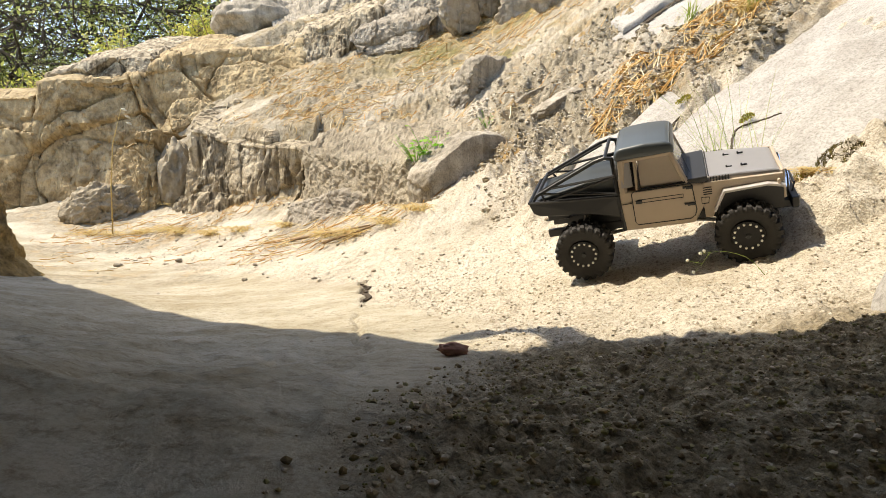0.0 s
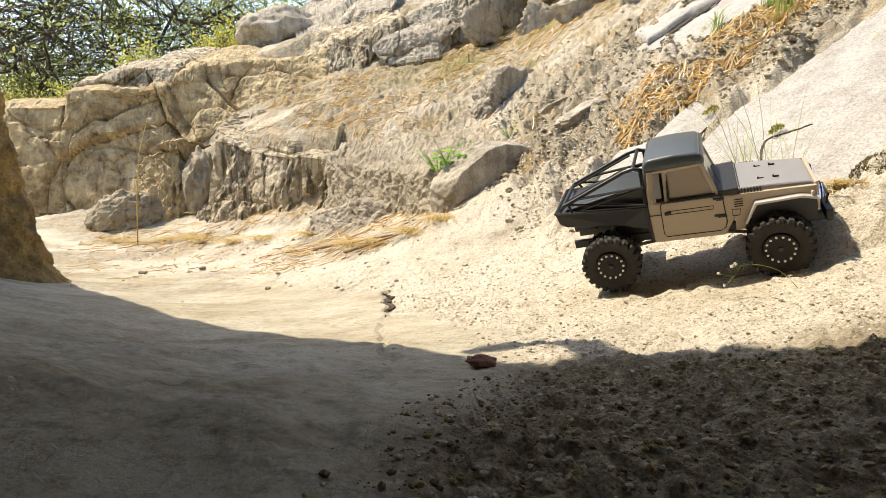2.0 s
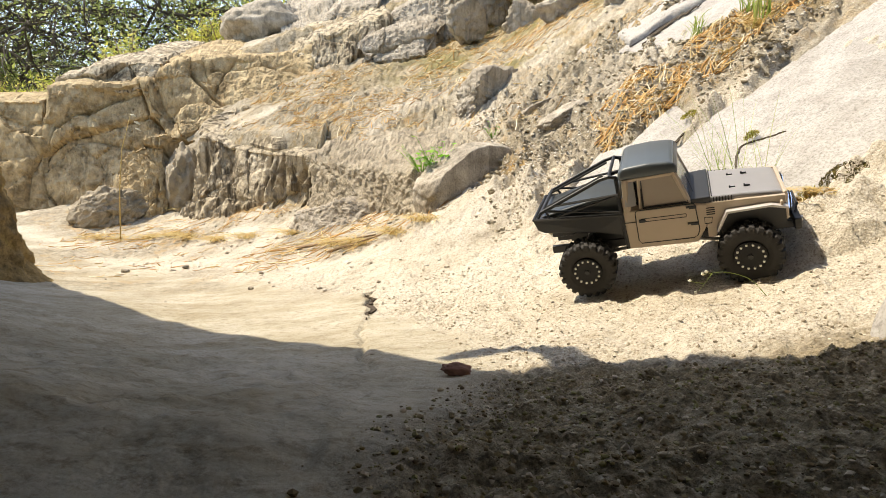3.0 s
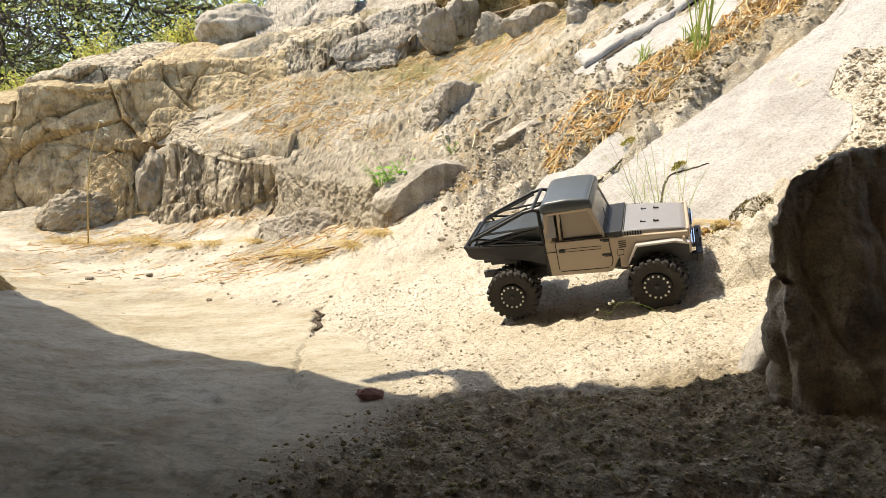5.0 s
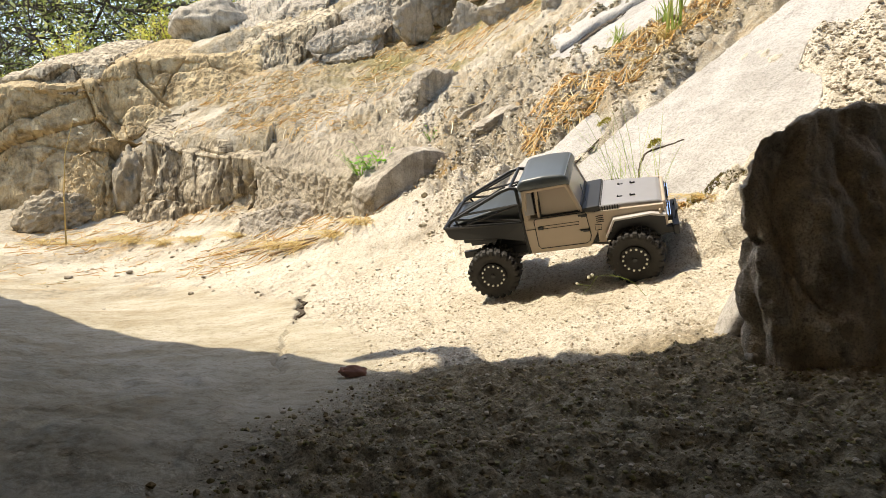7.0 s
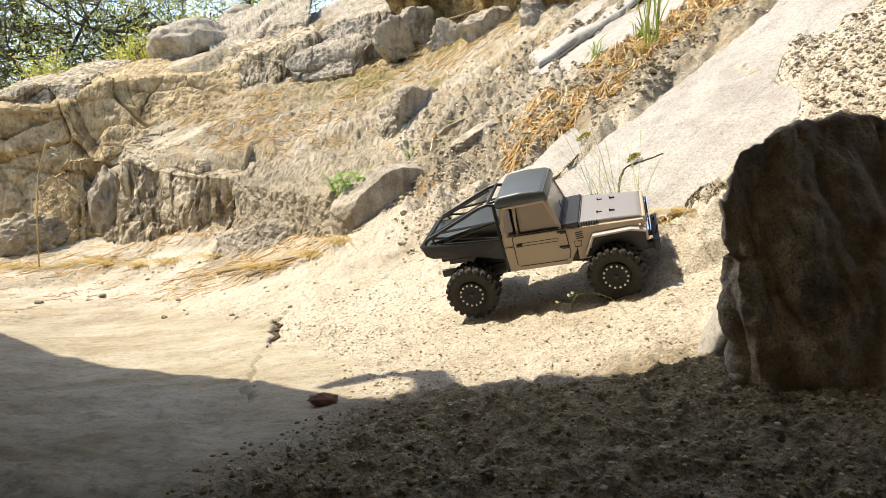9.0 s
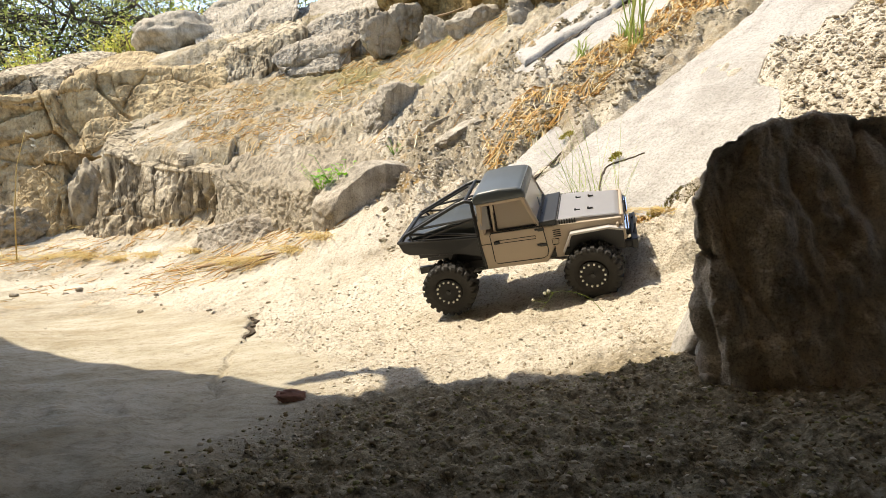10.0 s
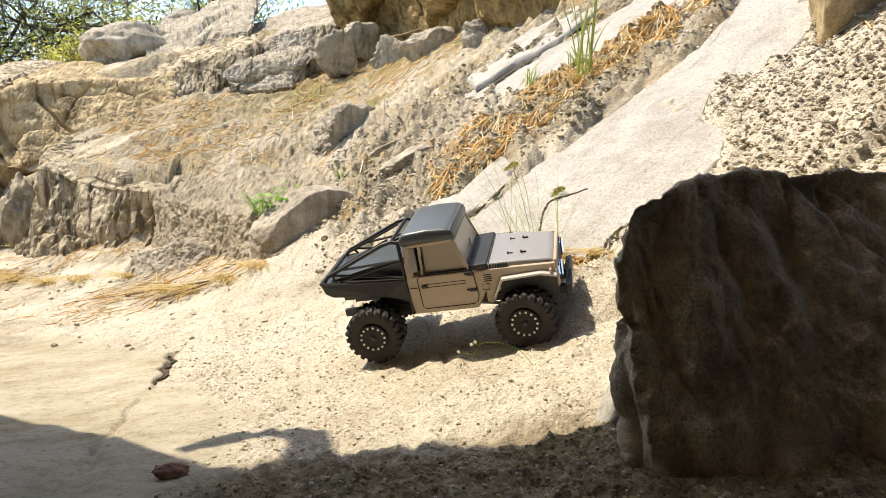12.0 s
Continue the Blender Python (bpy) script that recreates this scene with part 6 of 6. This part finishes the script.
moss_pad((0.197, 0.812, slab_z(0.197, 0.812) + 0.009), 0.010, DARKMOSS, 1, "dark ball of moss on the slab", 0.013, 700)
moss_pad((0.357, 0.588, slab_z(0.357, 0.588) + 0.006), 0.020, DARKMOSS, 2, "dark moss at the slab's edge", 0.010, 900)
moss_pad((0.325, 0.585, top(0.325, 0.585)), 0.028, MOSS, 3, "yellow-green moss at the slab's foot", 0.004, 900)
moss_pad((0.335, 0.728, slab_z(0.335, 0.728) + 0.010), 0.008, MOSS, 4, "yellow moss in the slab's crack", 0.005, 300)
moss_pad((0.312, 0.86, slab_z(0.312, 0.86) + 0.008), 0.010, MOSS, 5, "yellow moss at the top of the joint", 0.005, 300)
boulder("red_stone", (0.006, 0.366, top(0.006, 0.366) + 0.003), (0.0092, 0.0055, 0.0042), (0, 8, 20), RED, 401, 9, 0.2, 4, "small reddish stone in the shade")
for k, (x, y, r) in enumerate([(-0.577, 1.135, 0.008), (-0.49, 1.13, 0.006), (-0.47, 1.14, 0.007), (-0.28, 0.90, 0.005), (-0.3, 1.02, 0.004), (-0.17, 0.84, 0.004), (0.24, 0.30, 0.008), (0.255, 0.293, 0.007)]):
    boulder("loose_stone", (x, y, top(x, y) + r * 0.3), (r, r * 0.8, r * 0.6), (0, 0, 40 * k), ROCK_GREY, 410 + k, 5, 0.12, 3, "small loose stone on the bedrock floor")


def twig(points, r, label):
    pts = spline(points, 14)
    v, f = rod([tuple(p) for p in pts], [r * (1 - 0.5 * k / 13) for k in range(14)], 5)
    tagged(mesh_object("twig", v, f, TWIG), label, "twig")


twig([g(0.215, 0.66, 0.004), g(0.24, 0.66, 0.007), g(0.27, 0.645, 0.005), g(0.30, 0.63, 0.008)], 0.0016, "thin brown twig under the grass tuft")
twig([g(-0.27, 1.14, 0.003), g(-0.20, 1.10, 0.008), g(-0.12, 1.06, 0.006)], 0.003, "dry brown twig at the ledge's foot")
twig([g(-0.20, 1.06, 0.003), g(-0.14, 1.04, 0.006), g(-0.08, 1.02, 0.005)], 0.0025, "dry brown twig at the ledge's foot")
twig([g(0.20, 2.0, 0.07), g(0.26, 1.98, 0.05), g(0.33, 1.97, 0.03)], 0.004, "bare pale stick leaning on a rock")
twig([g(0.275, 0.60, 0.002), g(0.283, 0.585, 0.004), g(0.287, 0.575, 0.002)], 0.0018, "short pale stick at the slab's foot")

weed = new("white_flower_weed")
wx, wy = 0.238, 0.472
wz = top(wx, wy)
stems = [[(wx, wy, wz), (wx - 0.012, wy + 0.002, wz + 0.012), (wx - 0.030, wy + 0.004, wz + 0.017), (wx - 0.046, wy + 0.004, wz + 0.015)],
         [(wx - 0.040, wy + 0.004, wz + 0.016), (wx - 0.046, wy + 0.002, wz + 0.008), (wx - 0.052, wy, wz + 0.002)],
         [(wx - 0.046, wy + 0.003, wz + 0.008), (wx - 0.056, wy + 0.002, wz + 0.010)]]
for k, st in enumerate(stems):
    v_, f_ = rod([tuple(q) for q in spline(st, 9)], [0.0003 - 0.00002 * q for q in range(9)], 5)
    mesh_object("stem", v_, f_, GREEN, weed)
for k, c in enumerate([(wx - 0.047, wy + 0.004, wz + 0.0155), (wx - 0.044, wy + 0.005, wz + 0.017), (wx - 0.053, wy, wz + 0.002), (wx - 0.057, wy + 0.002, wz + 0.0105)]):
    rg = np.random.RandomState(k)
    bm = bmesh.new()
    bmesh.ops.create_icosphere(bm, subdivisions=2, radius=0.0012)
    for q in bm.verts:
        q.co = q.co * (0.7 + 0.6 * rg.rand()) + Vector(c)
    part("flower", bm, HEADWHITE, weed)
tagged(weed, "thin weed with tiny white flowers on bare grit", "weed")
